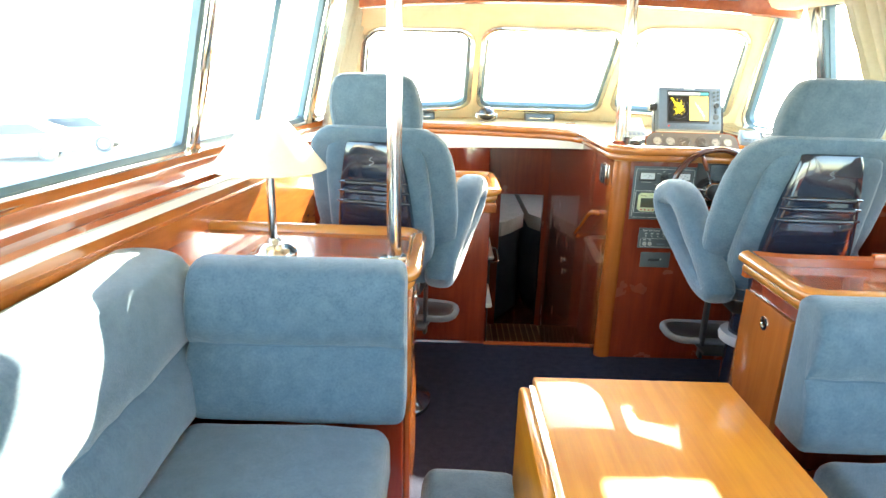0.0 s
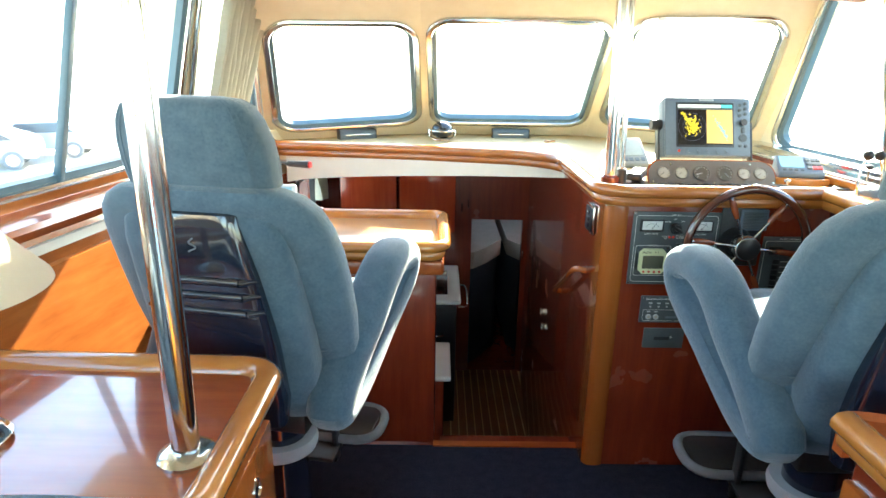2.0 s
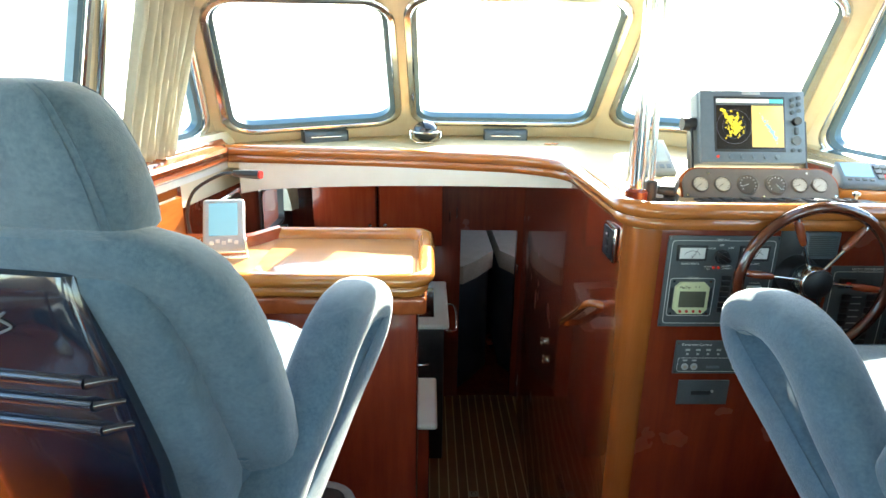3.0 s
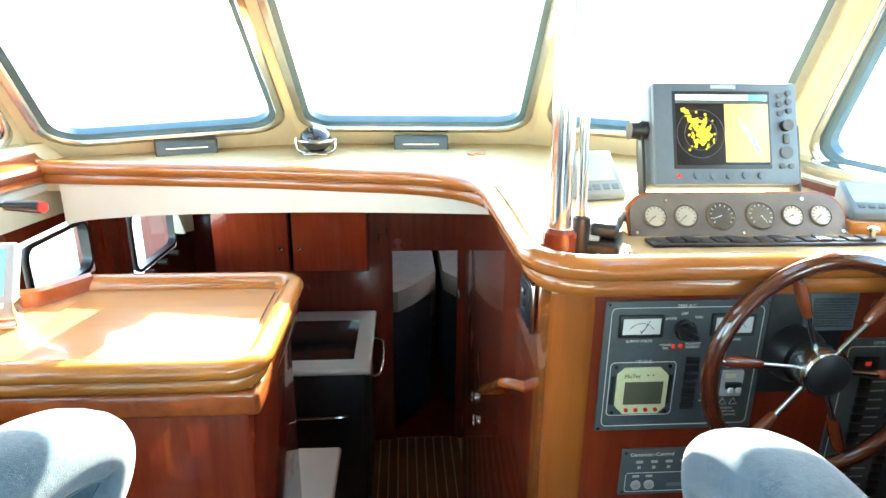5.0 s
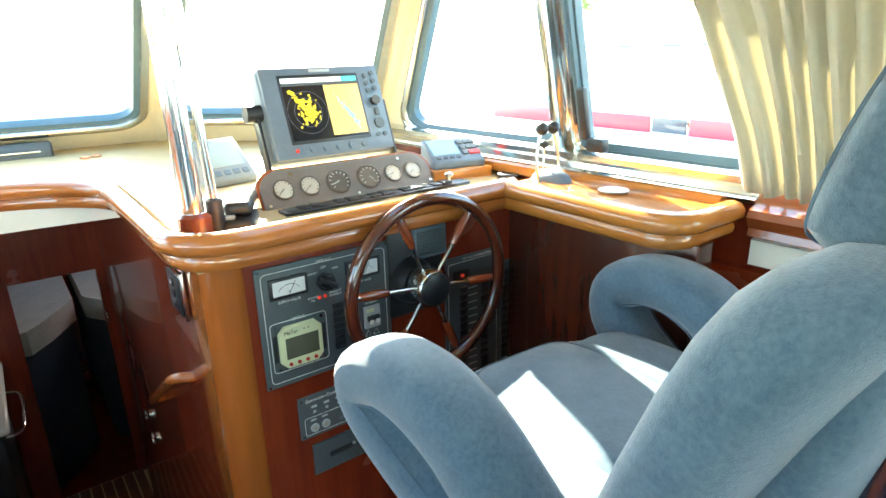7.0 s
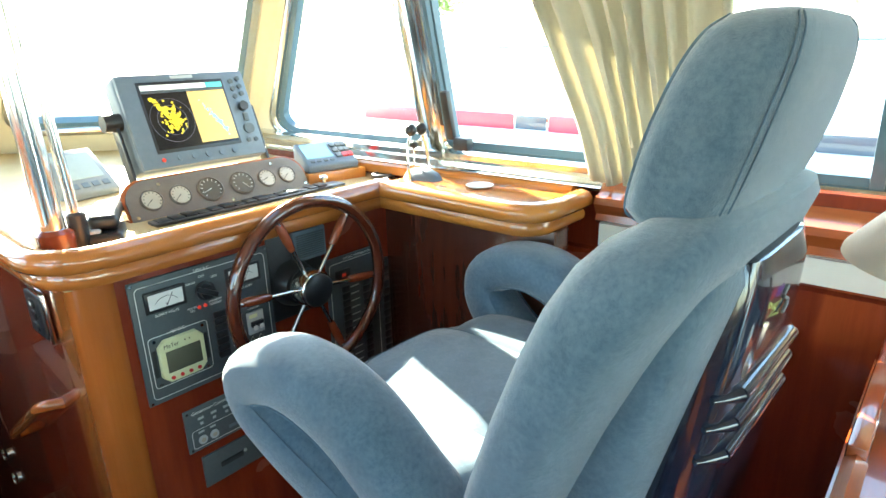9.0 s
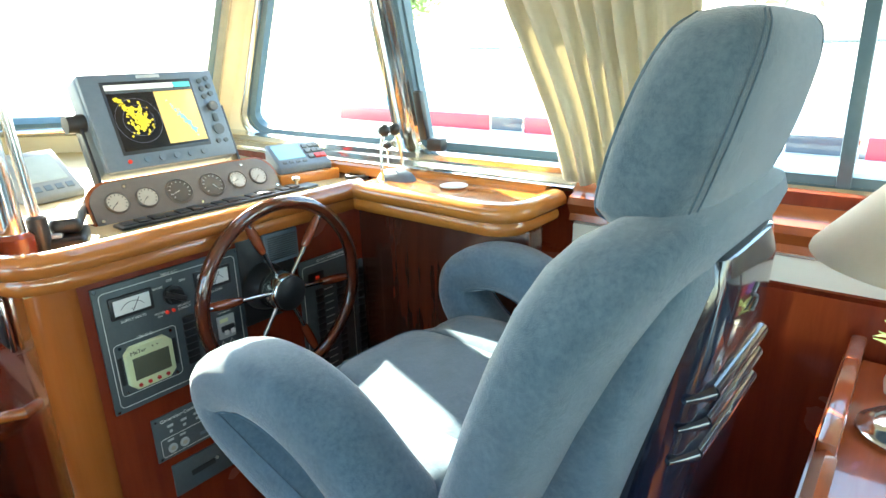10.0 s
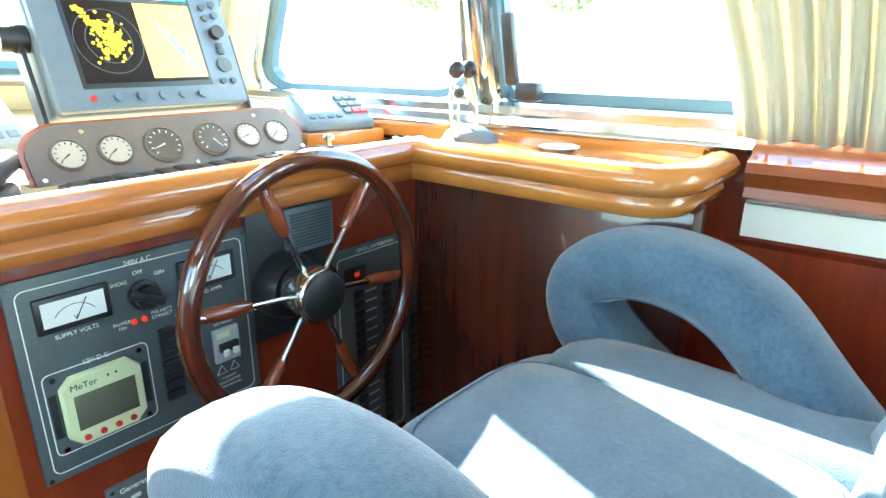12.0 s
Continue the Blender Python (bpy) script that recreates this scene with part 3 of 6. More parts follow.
structure("galley_ceiling", bm, M["cream"], "cream galley headliner")
bm = bmesh.new()
box(bm, -0.9, 1.55, 7.4, 7.45, -0.95, 1.1)
for x in (-0.35, 1.5):  # an unseen opening on either side, added to light the berths
    box(bm, x, x + 0.05, 5.36, 7.4, -0.95, 0.45)
    box(bm, x, x + 0.05, 5.36, 7.4, 0.90, 1.1)
    box(bm, x, x + 0.05, 5.36, 5.75, 0.45, 0.90)
    box(bm, x, x + 0.05, 6.65, 7.4, 0.45, 0.90)
box(bm, -0.9, 1.55, 5.36, 7.4, 1.1, 1.13)
box(bm, -0.9, 1.55, 5.36, 7.4, -0.98, -0.95)
structure("wall_forecabin", bm, M["mahogany"], "dark lining of the forward cabin")

# ---------- chart table cabinet ----------
c = thing("chart_table", (0, 0, 0), "varnished mahogany chart table cabinet with golden moulded rim", "chart table")
part("body", boxm(-0.70, 0.285, 2.975, 3.47, 0.0, 0.84, 0.012), M["mahogany"], c)
bm = bmesh.new()
p = fillet([(-0.42, 2.965), (0.30, 2.965), (0.30, 3.46), (-0.25, 3.46)], 0.05, 6)
moulding(bm, p, BEAD, z=0.905)
part("rim", bm, M["oak"], c, "golden double-bead rim")
bm = bmesh.new()
slab(bm, [(-0.86, 2.965), (0.30, 2.965), (0.30, 3.46), (-0.86, 3.46)], 0.84, 0.88)
part("top", bm, M["chart_wood"], c)
bm = bmesh.new()
p = fillet([(-0.86, 3.33), (-0.33, 3.33), (-0.25, 3.46)], 0.04, 4)
moulding(bm, p, [(-0.012, 0), (0.012, 0), (0.012, 0.04), (0.0, 0.048), (-0.012, 0.04)], z=0.88)
part("fiddle", bm, M["mahogany_h"], c)

# ---------- saloon cabinets ----------
c = thing("port_cabinet", (0, 0, 0), "varnished mahogany cabinet with a golden moulded top, beside the settee", "cabinet")
part("body", boxm(-0.88, -0.075, 1.46, 1.86, 0.0, 0.90, 0.01), M["mahogany"], c)
bm = bmesh.new()
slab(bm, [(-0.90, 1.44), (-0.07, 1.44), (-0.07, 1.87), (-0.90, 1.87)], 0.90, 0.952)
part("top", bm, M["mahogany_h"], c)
bm = bmesh.new()
p = fillet([(-0.30, 1.43), (-0.065, 1.43), (-0.065, 1.875), (-0.90, 1.895)], 0.06, 8)
moulding(bm, p, BEAD, z=0.965)
part("rim", bm, M["oak"], c, "golden double-bead rim")
d = part("door", boxm(-0.075, -0.055, 1.50, 1.84, 0.08, 0.86, 0.006), M["post"], c)
bm = bmesh.new()
lathe(bm, [(0.0, 0), (0.022, 0), (0.022, 0.004), (0.013, 0.006), (0.013, 0.003), (0.0, 0.003)], 20, pose(-0.055, 1.72, 0.78, 0, 90, 0))
part("latch", bm, M["chrome"], d, "round chrome push latch")

c = thing("starboard_cabinet", (0, 0, 0), "varnished mahogany cabinet with a golden moulded corner", "cabinet")
part("body", boxm(1.06, 1.83, 1.36, 1.68, 0.0, 0.90, 0.01), M["mahogany"], c)
bm = bmesh.new()
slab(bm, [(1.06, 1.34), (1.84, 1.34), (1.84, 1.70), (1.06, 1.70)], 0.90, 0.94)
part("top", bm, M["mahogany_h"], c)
bm = bmesh.new()
p = fillet([(1.30, 1.35), (1.055, 1.35), (1.055, 1.70)], 0.05, 8)
moulding(bm, p[::-1], BEAD, z=0.97)
part("rim", bm, M["oak"], c, "golden double-bead rim")
bm = bmesh.new()
p = fillet([(1.045, 1.705), (1.075, 1.705), (1.16, 1.68), (1.44, 1.68)], 0.02, 4)
moulding(bm, p, [(-0.014, -0.05), (0.014, -0.05), (0.014, 0.03), (0.0, 0.04), (-0.014, 0.03)], z=0.938)
part("fiddle", bm, M["mahogany_h"], c)
part("fiddle_end", boxm(1.44, 1.84, 1.668, 1.694, 0.94, 0.988, 0.006), M["mahogany_h"], c)
d = part("door", boxm(1.04, 1.062, 1.39, 1.67, 0.08, 0.86, 0.006), M["post"], c)
bm = bmesh.new()
lathe(bm, [(0.0, 0), (0.022, 0), (0.022, 0.004), (0.013, 0.006), (0.013, 0.003), (0.0, 0.003)], 20, pose(1.04, 1.52, 0.80, 0, -90, 0))
part("latch", bm, M["chrome"], d, "round chrome push latch")


# ---------- settees ----------
def cushion(x0, x1, y0, y1, z0, z1, bev=0.05):
    bm = bmesh.new()
    box(bm, x0, x1, y0, y1, z0, z1, bev, 5)
    bmesh.ops.subdivide_edges(bm, edges=[e for e in bm.edges if e.calc_length() > 0.08], cuts=5, use_grid_fill=True)
    for v in bm.verts:
        k = noise.noise(v.co * 5) * 0.007 + noise.noise(v.co * 14) * 0.003
        v.co += Vector((k, k, k))
    return bm


def back_pad(s0, s1, face, place, low, mid, top, lean, thick, r=0.03):
    """Upright padded back with a sewn crease at height mid, between s0 and s1 along its length.
    place(s, depth, z) puts a point; depth grows from the face into the wall."""
    prof = []
    for a, b in ((low, mid), (mid, top)):
        for i in range(11):
            f = i / 10
            z = a + (b - a) * f
            bulge = (1 - abs(2 * f - 1) ** 3.2)
            prof.append((0.030 - 0.030 * bulge + lean * (z - low), z))
    cap = []
    for i in range(1, 10):
        a = math.pi * i / 10
        cap.append((lean * (top - low) + 0.030 + (thick - 0.030) * (1 - math.cos(a)) / 2, top + 0.030 * math.sin(a)))
    prof += cap + [(lean * (top - low) + thick, top), (thick, low), (thick * 0.5, low - 0.004)]
    cd = sum(p[0] for p in prof) / len(prof)
    cz = (low + top) / 2
    L = s1 - s0
    n = max(24, int(L / 0.04))
    st = [0, 0.004, 0.010, 0.019, 0.031, 0.045]
    st = st + [0.045 + (L - 0.09) * i / n for i in range(1, n)] + [L - e for e in st[::-1]]
    bm = bmesh.new()
    loops = []
    for t_ in st:
        e = min(t_, L - t_)
        ins = r - math.sqrt(max(0, r * r - max(0, r - e) ** 2))
        row = []
        for d, z in prof:
            dd = cd + (d - cd) * (1 - ins / (thick * 0.62))
            zz = cz + (z - cz) * (1 - ins / ((top - low) * 0.62))
            k = noise.noise(Vector((t_ * 4, zz * 5, face))) * 0.008 + noise.noise(Vector((t_ * 13, zz * 13, face))) * 0.0025
            k += 0.0035 * math.exp(-((zz - mid) / 0.035) ** 2) * math.sin(t_ * 34 + 3 * math.sin(t_ * 9))
            row.append(Vector(place(s0 + t_, dd + k, zz)))
        loops.append(row)
    rings(bm, loops)
    k0 = min(range(22), key=lambda i: abs(prof[i][1] - mid))
    return bm, [lp[k0] for lp in loops[3:-3]]


def settee_back(parent, name, pad):
    ob = part(name, pad[0], M["suede"], parent)
    part("seam", tube(bmesh.new(), pad[1], 0.0035, 6), M["seam"], ob, "dark sewn seam across the cushion")


s = thing("port_settee", (0, 0, 0), "blue suede L-shaped settee against the port side", "settee")
part("base", boxm(-0.86, -0.14, -1.3, 1.42, 0.0, 0.42, 0.01), M["mahogany"], s, "mahogany plinth")
part("seat_cushion", cushion(-0.66, -0.09, -1.2, 1.24, 0.42, 0.595), M["suede"], s)
settee_back(s, "end_cushion", back_pad(-0.655, -0.062, 1.0, lambda a, d, z: (a + (0.012 if z < 0.79 else 0) * (a + 0.36), 1.228 + d, z), 0.572, 0.795, 0.985, 0.12, 0.165))
settee_back(s, "back_cushion", back_pad(-1.2, 1.415, 2.0, lambda a, d, z: (-0.622 - d, a, z), 0.565, 0.775, 1.0, 0.10, 0.245))

s = thing("starboard_settee", (0, 0, 0), "blue suede settee against the starboard side", "settee")
part("base", boxm(1.08, 1.84, -1.3, 1.33, 0.0, 0.42, 0.01), M["mahogany"], s, "mahogany plinth")
part("seat_cushion", cushion(1.02, 1.70, -1.2, 1.16, 0.42, 0.59), M["suede"], s)
settee_back(s, "end_cushion", back_pad(0.998, 1.75, 3.0, lambda a, d, z: (a + 0.04 * max(0, z - 0.8) * 5 * (1.75 - a), 1.158 + d, z), 0.57, 0.775, 0.945, 0.12, 0.16))
settee_back(s, "back_cushion", back_pad(-1.2, 1.36, 4.0, lambda a, d, z: (1.68 + d, a, z), 0.565, 0.765, 0.94, 0.22, 0.14))

# saloon table with a dropped leaf
tb = thing("saloon_table", (0, 0, 0), "golden varnished saloon table with a dropped leaf", "table")
part("tabletop", boxm(0.295, 0.838, 0.0, 1.285, 0.687, 0.722, 0.006), M["oak_h"], tb)
part("leaf", boxm(0.252, 0.282, 0.0, 1.245, 0.36, 0.714, 0.01), M["oak_h"], tb, "hanging side leaf")
part("hinge", boxm(0.279, 0.298, 0.01, 1.24, 0.709, 0.719, 0.002), M["chrome"], tb, "long piano hinge")
part("pedestal", boxm(0.5, 0.64, 0.45, 0.70, 0.0, 0.687, 0.01), M["mahogany"], tb)


# ---------- helm seats ----------
def helm_seat(loc, rz, up):
    """Swivel seat; up: how far its column is raised."""
    s = thing("helm_seat", loc, "blue suede swivel helm seat on a black pedestal", "helm seat", "helm seats", rz)
    lean = lambda z: -0.300 - 0.085 * (z - 1.085)
    front = lambda z: -0.078 - 0.315 * (z - 0.935)
    crease = lambda z: -0.278 - 0.36 * (z - 1.214) - 0.55 * max(0, z - 1.05) ** 2
    rear = lambda z: -0.322 - 0.22 * (z - 1.2)
    # pedestal
    bm = bmesh.new()
    lathe(bm, [(0.17, 0.0), (0.17, 0.02), (0.12, 0.05), (0.085, 0.12), (0.075, 0.40), (0.075, 0.63 + up)], 28)
    part("pedestal", bm, M["shell"], s, "glossy black pedestal")
    bm = bmesh.new()
    lathe(bm, [(0.078, 0.46), (0.105, 0.46), (0.11, 0.48), (0.105, 0.50), (0.078, 0.50)], 28)
    part("collar", bm, M["lightgrey"], s, "pale grey collar")
    part("slide", boxm(-0.15, 0.15, -0.16, 0.22, 0.62, 0.68, 0.01), M["black"], s)
    # footrest on a bracket
    f = part("footrest", boxm(-0.21, 0.21, 0.22, 0.40, 0.345, 0.365, 0.008), M["black"], s, "black ribbed footrest")
    bm = bmesh.new()
    path = [Vector((v.x, v.y, 0.355)) for v in fillet([(-0.23, 0.20), (0.23, 0.20), (0.23, 0.41), (-0.23, 0.41)], 0.10, 6, True)]
    tube(bm, path, 0.016, 10, True)
    part("footrest_edge", bm, M["rubber"], f, "grey rubber edge")
    bm = bmesh.new()
    for x in (-0.10, 0.10):
        box(bm, x - 0.008, x + 0.008, 0.17, 0.21, 0.28, 0.64, 0.004)
    box(bm, -0.12, 0.12, 0.10, 0.24, 0.33, 0.345, 0.004)
    part("footrest_bracket", bm, M["black"], f)
    # seat cushion
    bm = bmesh.new()
    loft(bm, [(0.66, 0, 0.06, 0.36, 0.40), (0.68, 0, 0.07, 0.46, 0.48), (0.73, 0, 0.08, 0.53, 0.53), (0.84, 0, 0.085, 0.54, 0.55), (0.885, 0, 0.085, 0.52, 0.53), (0.905, 0, 0.08, 0.46, 0.47), (0.91, 0, 0.08, 0.30, 0.30)], 40, 4.0)
    part("seat", bm, M["suede"], s)
    bm = bmesh.new()
    loft(bm, [(0.87, 0, 0.12, 0.28, 0.40), (0.903, 0, 0.12, 0.30, 0.43), (0.920, 0, 0.12, 0.27, 0.39), (0.925, 0, 0.12, 0.18, 0.28)], 36, 5.0)
    pad = part("seat_pad", bm, M["suede"], s)
    part("stitching", tube(bmesh.new(), [Vector((a_, 0.12 + b_, 0.9215)) for a_, b_ in oval(0.262, 0.382, 36, 5.0)], 0.0010, 6, True), M["seam"], pad, "dark stitching round the pad")
    for sg in (-1, 1):
        bm = bmesh.new()
        loft(bm, [(0.85, sg * 0.185, 0.06, 0.12, 0.40), (0.885, sg * 0.185, 0.07, 0.165, 0.48), (0.908, sg * 0.187, 0.065, 0.158, 0.46), (0.924, sg * 0.19, 0.06, 0.125, 0.41), (0.931, sg * 0.192, 0.05, 0.07, 0.31)], 32, 3.4)
        part("seat_bolster", bm, M["suede"], s)
    # back: rear cushion round the shell, wide front cushion, headrest
    bm = bmesh.new()
    secs = []
    for z, w in ((0.725, 0.30), (0.745, 0.37), (0.80, 0.41), (0.95, 0.415), (1.10, 0.405), (1.20, 0.390), (1.245, 0.360), (1.275, 0.31), (1.288, 0.22)):
        b, f = rear(z), crease(z) + 0.055
        k = 0.6 if w < 0.35 else 1.0
        secs.append((z, 0, (b + f) / 2, w, (f - b) * k))
    loft(bm, secs, 44, 4.2)
    part("rear_cushion", bm, M["suede"], s)
    bm = bmesh.new()
    secs = []
    for z, w, d in ((0.695, 0.34, 0.06), (0.715, 0.44, 0.10), (0.77, 0.52, 0.125), (0.87, 0.57, 0.135), (0.98, 0.588, 0.138), (1.08, 0.585, 0.138), (1.16, 0.572, 0.135), (1.22, 0.548, 0.13), (1.265, 0.512, 0.12), (1.297, 0.455, 0.105), (1.318, 0.38, 0.08), (1.328, 0.28, 0.045)):
        secs.append((z, 0, (front(z) + crease(z)) / 2 - 0.10 * max(0, z - 1.24), w, d / 0.138 * (front(z) - crease(z) + 0.03)))
    loops = []
    for z, cx, cy, w, d in secs:
        loops.append([Vector((a, cy + b - (0.034 * (1 - min(1, abs(a) / 0.2) ** 2) if b > 0 else 0), z)) for a, b in oval(w, d, 56, 3.3)])
    rings(bm, loops)
    fc = part("front_cushion", bm, M["suede"], s)
    for sg in (-1, 1):
        pts = [Vector((sg * (w / 2 - 0.006), cy + 0.020, z)) for z, cx, cy, w, d in secs[2:-2]]
        part("stitching", tube(bmesh.new(), smooth_path(pts, 4), 0.0016, 6), M["seam"], fc, "dark seam along the cushion edge")
    bm = bmesh.new()
    secs = []
    for z, w, d in ((1.300, 0.24, 0.05), (1.304, 0.305, 0.09), (1.32, 0.336, 0.118), (1.37, 0.344, 0.126), (1.42, 0.334, 0.124), (1.462, 0.312, 0.116), (1.492, 0.280, 0.098), (1.506, 0.235, 0.072), (1.511, 0.16, 0.04)):
        secs.append((z, 0, -0.258 - 0.27 * (z - 1.307), w, d))
    loft(bm, secs, 44, 3.8)
    hr = part("headrest", bm, M["suede"], s)
    for k0 in (4, 5, 17, 18, 27, 28, 38, 39):
        pts = []
        for z, cx, cy, w_, d_ in secs[1:-1]:
            a, b = oval(w_ * 1.004, d_ * 1.008, 44, 3.8)[k0]
            pts.append(Vector((cx + a, cy + b, z)))
        part("stitching", tube(bmesh.new(), smooth_path(pts, 4), 0.0009, 6), M["seam"], hr, "dark double stitching")
    for z, y in ((0.945, -0.115), (1.01, -0.135)):
        part("lumbar_roll", loft(bmesh.new(), [(z - 0.03, 0, y, 0.20, 0.02), (z - 0.02, 0, y, 0.27, 0.07), (z, 0, y, 0.29, 0.09), (z + 0.02, 0, y, 0.27, 0.07), (z + 0.03, 0, y, 0.20, 0.02)], 28, 4.0), M["suede"], s)
    # moulded shell on the back
    bm = bmesh.new()
    secs = []
    for z, w, d in ((0.73, 0.30, 0.06), (0.80, 0.32, 0.075), (1.0, 0.285, 0.085), (1.13, 0.255, 0.085), (1.24, 0.215, 0.08), (1.268, 0.20, 0.06), (1.276, 0.16, 0.02)):
        secs.append((z, 0, lean(z) + 0.005, w, d))
    loft(bm, secs, 32, 5.0)
    sh = part("back_shell", bm, M["shell"], s, "glossy navy moulded shell")
    for i, z in enumerate((1.045, 1.085, 1.12)):
        bm = bmesh.new()
        w = 0.275 - 0.25 * (z - 1.045)
        rod(bm, (-w / 2 + 0.03, lean(z) - 0.037, z), (w / 2 - 0.03, lean(z) - 0.037, z), 0.010, 10)
        rod(bm, (-w / 2 - 0.004, lean(z) - 0.020, z), (-w / 2 + 0.03, lean(z) - 0.037, z), 0.004, 10, 0.010)
        rod(bm, (w / 2 - 0.03, lean(z) - 0.037, z), (w / 2 + 0.004, lean(z) - 0.020, z), 0.010, 10, 0.004)
        part("rib", bm, M["shell"], sh)
    bm = bmesh.new()
    z = 1.20
    tube(bm, smooth_path([(-0.008, lean(z) - 0.039, z - 0.012), (0.010, lean(z) - 0.0385, z - 0.002), (-0.006, lean(z) - 0.038, z + 0.008), (0.004, lean(z) - 0.038, z + 0.018)], 5), 0.002, 6)
    part("emblem", bm, M["rubber"], sh, "small grey moulded emblem")
    # looped arms: a broad padded band, high in front and low behind
    for sg in (-1, 1):
        loop = [(0.235, -0.19, 0.735), (0.250, -0.10, 0.83), (0.272, -0.005, 0.915), (0.288, 0.08, 0.995), (0.296, 0.165, 1.026), (0.300, 0.25, 1.020), (0.300, 0.312, 0.985),
                (0.292, 0.308, 0.932), (0.278, 0.245, 0.880), (0.262, 0.145, 0.828), (0.250, 0.04, 0.775), (0.238, -0.09, 0.725)]
        bm = bmesh.new()
        path = smooth_path([(sg * x, y, z) for x, y, z in loop], 6, True)
        n = len(path)
        secs = []
        for i, p in enumerate(path):
            d = (path[(i + 1) % n] - path[i - 1]).normalized()
            side = Vector((sg, 0, 0))
            out = d.cross(side).normalized()
            secs.append([p + side * a + out * b for a, b in oval(0.120, 0.102, 20, 2.7)])
        rings(bm, secs, ends=True)
        ar = part("armrest", bm, M["suede"], s)
        for e in (-1, 1):
            pts = [p + Vector((e * 0.050, 0, 0)) + Vector((0, (path[(i + 1) % n] - path[i - 1]).normalized().z, -(path[(i + 1) % n] - path[i - 1]).normalized().y))  * 0.0395 for i, p in enumerate(path)]
            part("stitching", tube(bmesh.new(), pts, 0.0012, 5, True), M["seam"], ar, "dark stitched edge")
    for o in s.children:
        if o.name.split(".")[0] not in ("pedestal", "collar", "footrest"):
            o.location.z += up
    return s


seat_r = helm_seat((1.322, 2.12, 0), -2, 0.02)
seat_l = helm_seat((-0.176, 2.315, 0), -10, -0.006)

# ---------- poles and lamps ----------
c = thing("grab_pole", (-0.118, 1.59, 0.952), "polished steel pole from the cabinet top to the ceiling", "pole")
part("tube", rod(bmesh.new(), (0, 0, 0), (0, 0, CEIL - 0.952), 0.0225, 24), M["chrome"], c)
part("flange", lathe(bmesh.new(), [(0.0, 0), (0.047, 0), (0.047, 0.006), (0.04, 0.011), (0.028, 0.014), (0.0, 0.014)], 28), M["chrome"], c)
c = thing("grab_pole", (0.928, 2.955, 1.118), "polished steel pole with a wooden foot on the dash corner", "pole")
part("tube", rod(bmesh.new(), (0, 0, 0), (-0.02, 0, CEIL - 1.118), 0.0225, 24), M["chrome"], c)
part("foot", lathe(bmesh.new(), [(0.0, 0), (0.034, 0), (0.034, 0.06), (0.026, 0.068), (0.0, 0.068)], 24), M["mahogany"], c, "turned wooden foot")
c = thing("aerial_pole", (0.972, 2.965, 1.118), "thin bright steel aerial tube in a black socket", "aerial")
part("tube", rod(bmesh.new(), (0, 0, 0.06), (-0.03, 0.01, CEIL - 1.118), 0.010, 16), M["chrome"], c)
part("socket", lathe(bmesh.new(), [(0.0, 0), (0.019, 0), (0.018, 0.085), (0.012, 0.09), (0.0, 0.09)], 18), M["black"], c)


def table_lamp(loc):
    c = thing("table_lamp", loc, "polished steel table lamp with a cream cone shade", "lamp", "table lamps")
    part("base", lathe(bmesh.new(), [(0.0, 0), (0.070, 0), (0.072, 0.004), (0.071, 0.010), (0.062, 0.014), (0.058, 0.022), (0.040, 0.031), (0.024, 0.036), (0.020, 0.046), (0.014, 0.052), (0.0, 0.052)], 36), M["chrome"], c)
    part("stem", rod(bmesh.new(), (0, 0, 0.045), (0, 0, 0.33), 0.0125, 18), M["chrome"], c)
    bm = bmesh.new()
    prof = [(0.172, 0.274), (0.170, 0.281), (0.066, 0.408), (0.063, 0.411), (0.061, 0.407), (0.166, 0.281)]
    rings(bm, [[Vector((r * math.cos(2 * math.pi * i / 48), r * math.sin(2 * math.pi * i / 48), z)) for i in range(48)] for r, z in prof], ends=True)
    part("shade", bm, M["shade"], c, "cream cloth shade")
    return c


lamp = table_lamp((-0.50, 1.61, 0.952))
copy_thing(lamp, pose(1.60, 1.588, 0.94))

# silk flowers by the starboard lamp
c = thing("silk_flowers", (1.735, 1.615, 0.94), "small vase of red and violet silk flowers", "flowers")
part("vase", lathe(bmesh.new(), [(0.0, 0), (0.016, 0), (0.02, 0.02), (0.014, 0.05), (0.017, 0.06), (0.012, 0.06), (0.0, 0.055)], 18), M["white"], c)
rnd = random.Random(3)
for k, (dx, dy, dz, col) in enumerate(((-0.03, 0.005, 0.095, "petal"), (0.02, -0.02, 0.125, "petal"), (0.0, 0.02, 0.14, "petal2"))):
    bm = bmesh.new()
    for i in range(6):
        a = 2 * math.pi * i / 6
        d = Vector((math.cos(a), math.sin(a) * 0.8, 0))
        s_ = Vector((-d.y, d.x, 0))
        o = Vector((dx, dy, dz))
        t_ = Vector((-0.5, -0.5, 0.7)).normalized()
        m_ = Matrix.Translation(o) @ t_.to_track_quat("Z", "Y").to_matrix().to_4x4()
        g = [[m_ @ (d * r * 0.024 + s_ * w_ * 0.013 * math.sin(math.pi * min(1, r * 0.8 + 0.15)) + Vector((0, 0, 0.014 * r * r))) for w_ in (-1, 0, 1)] for r in (0.1, 0.4, 0.75, 1.0)]
        rings(bm, g, closed=False)
    part("bloom", bm, M[col], c)
bm = bmesh.new()
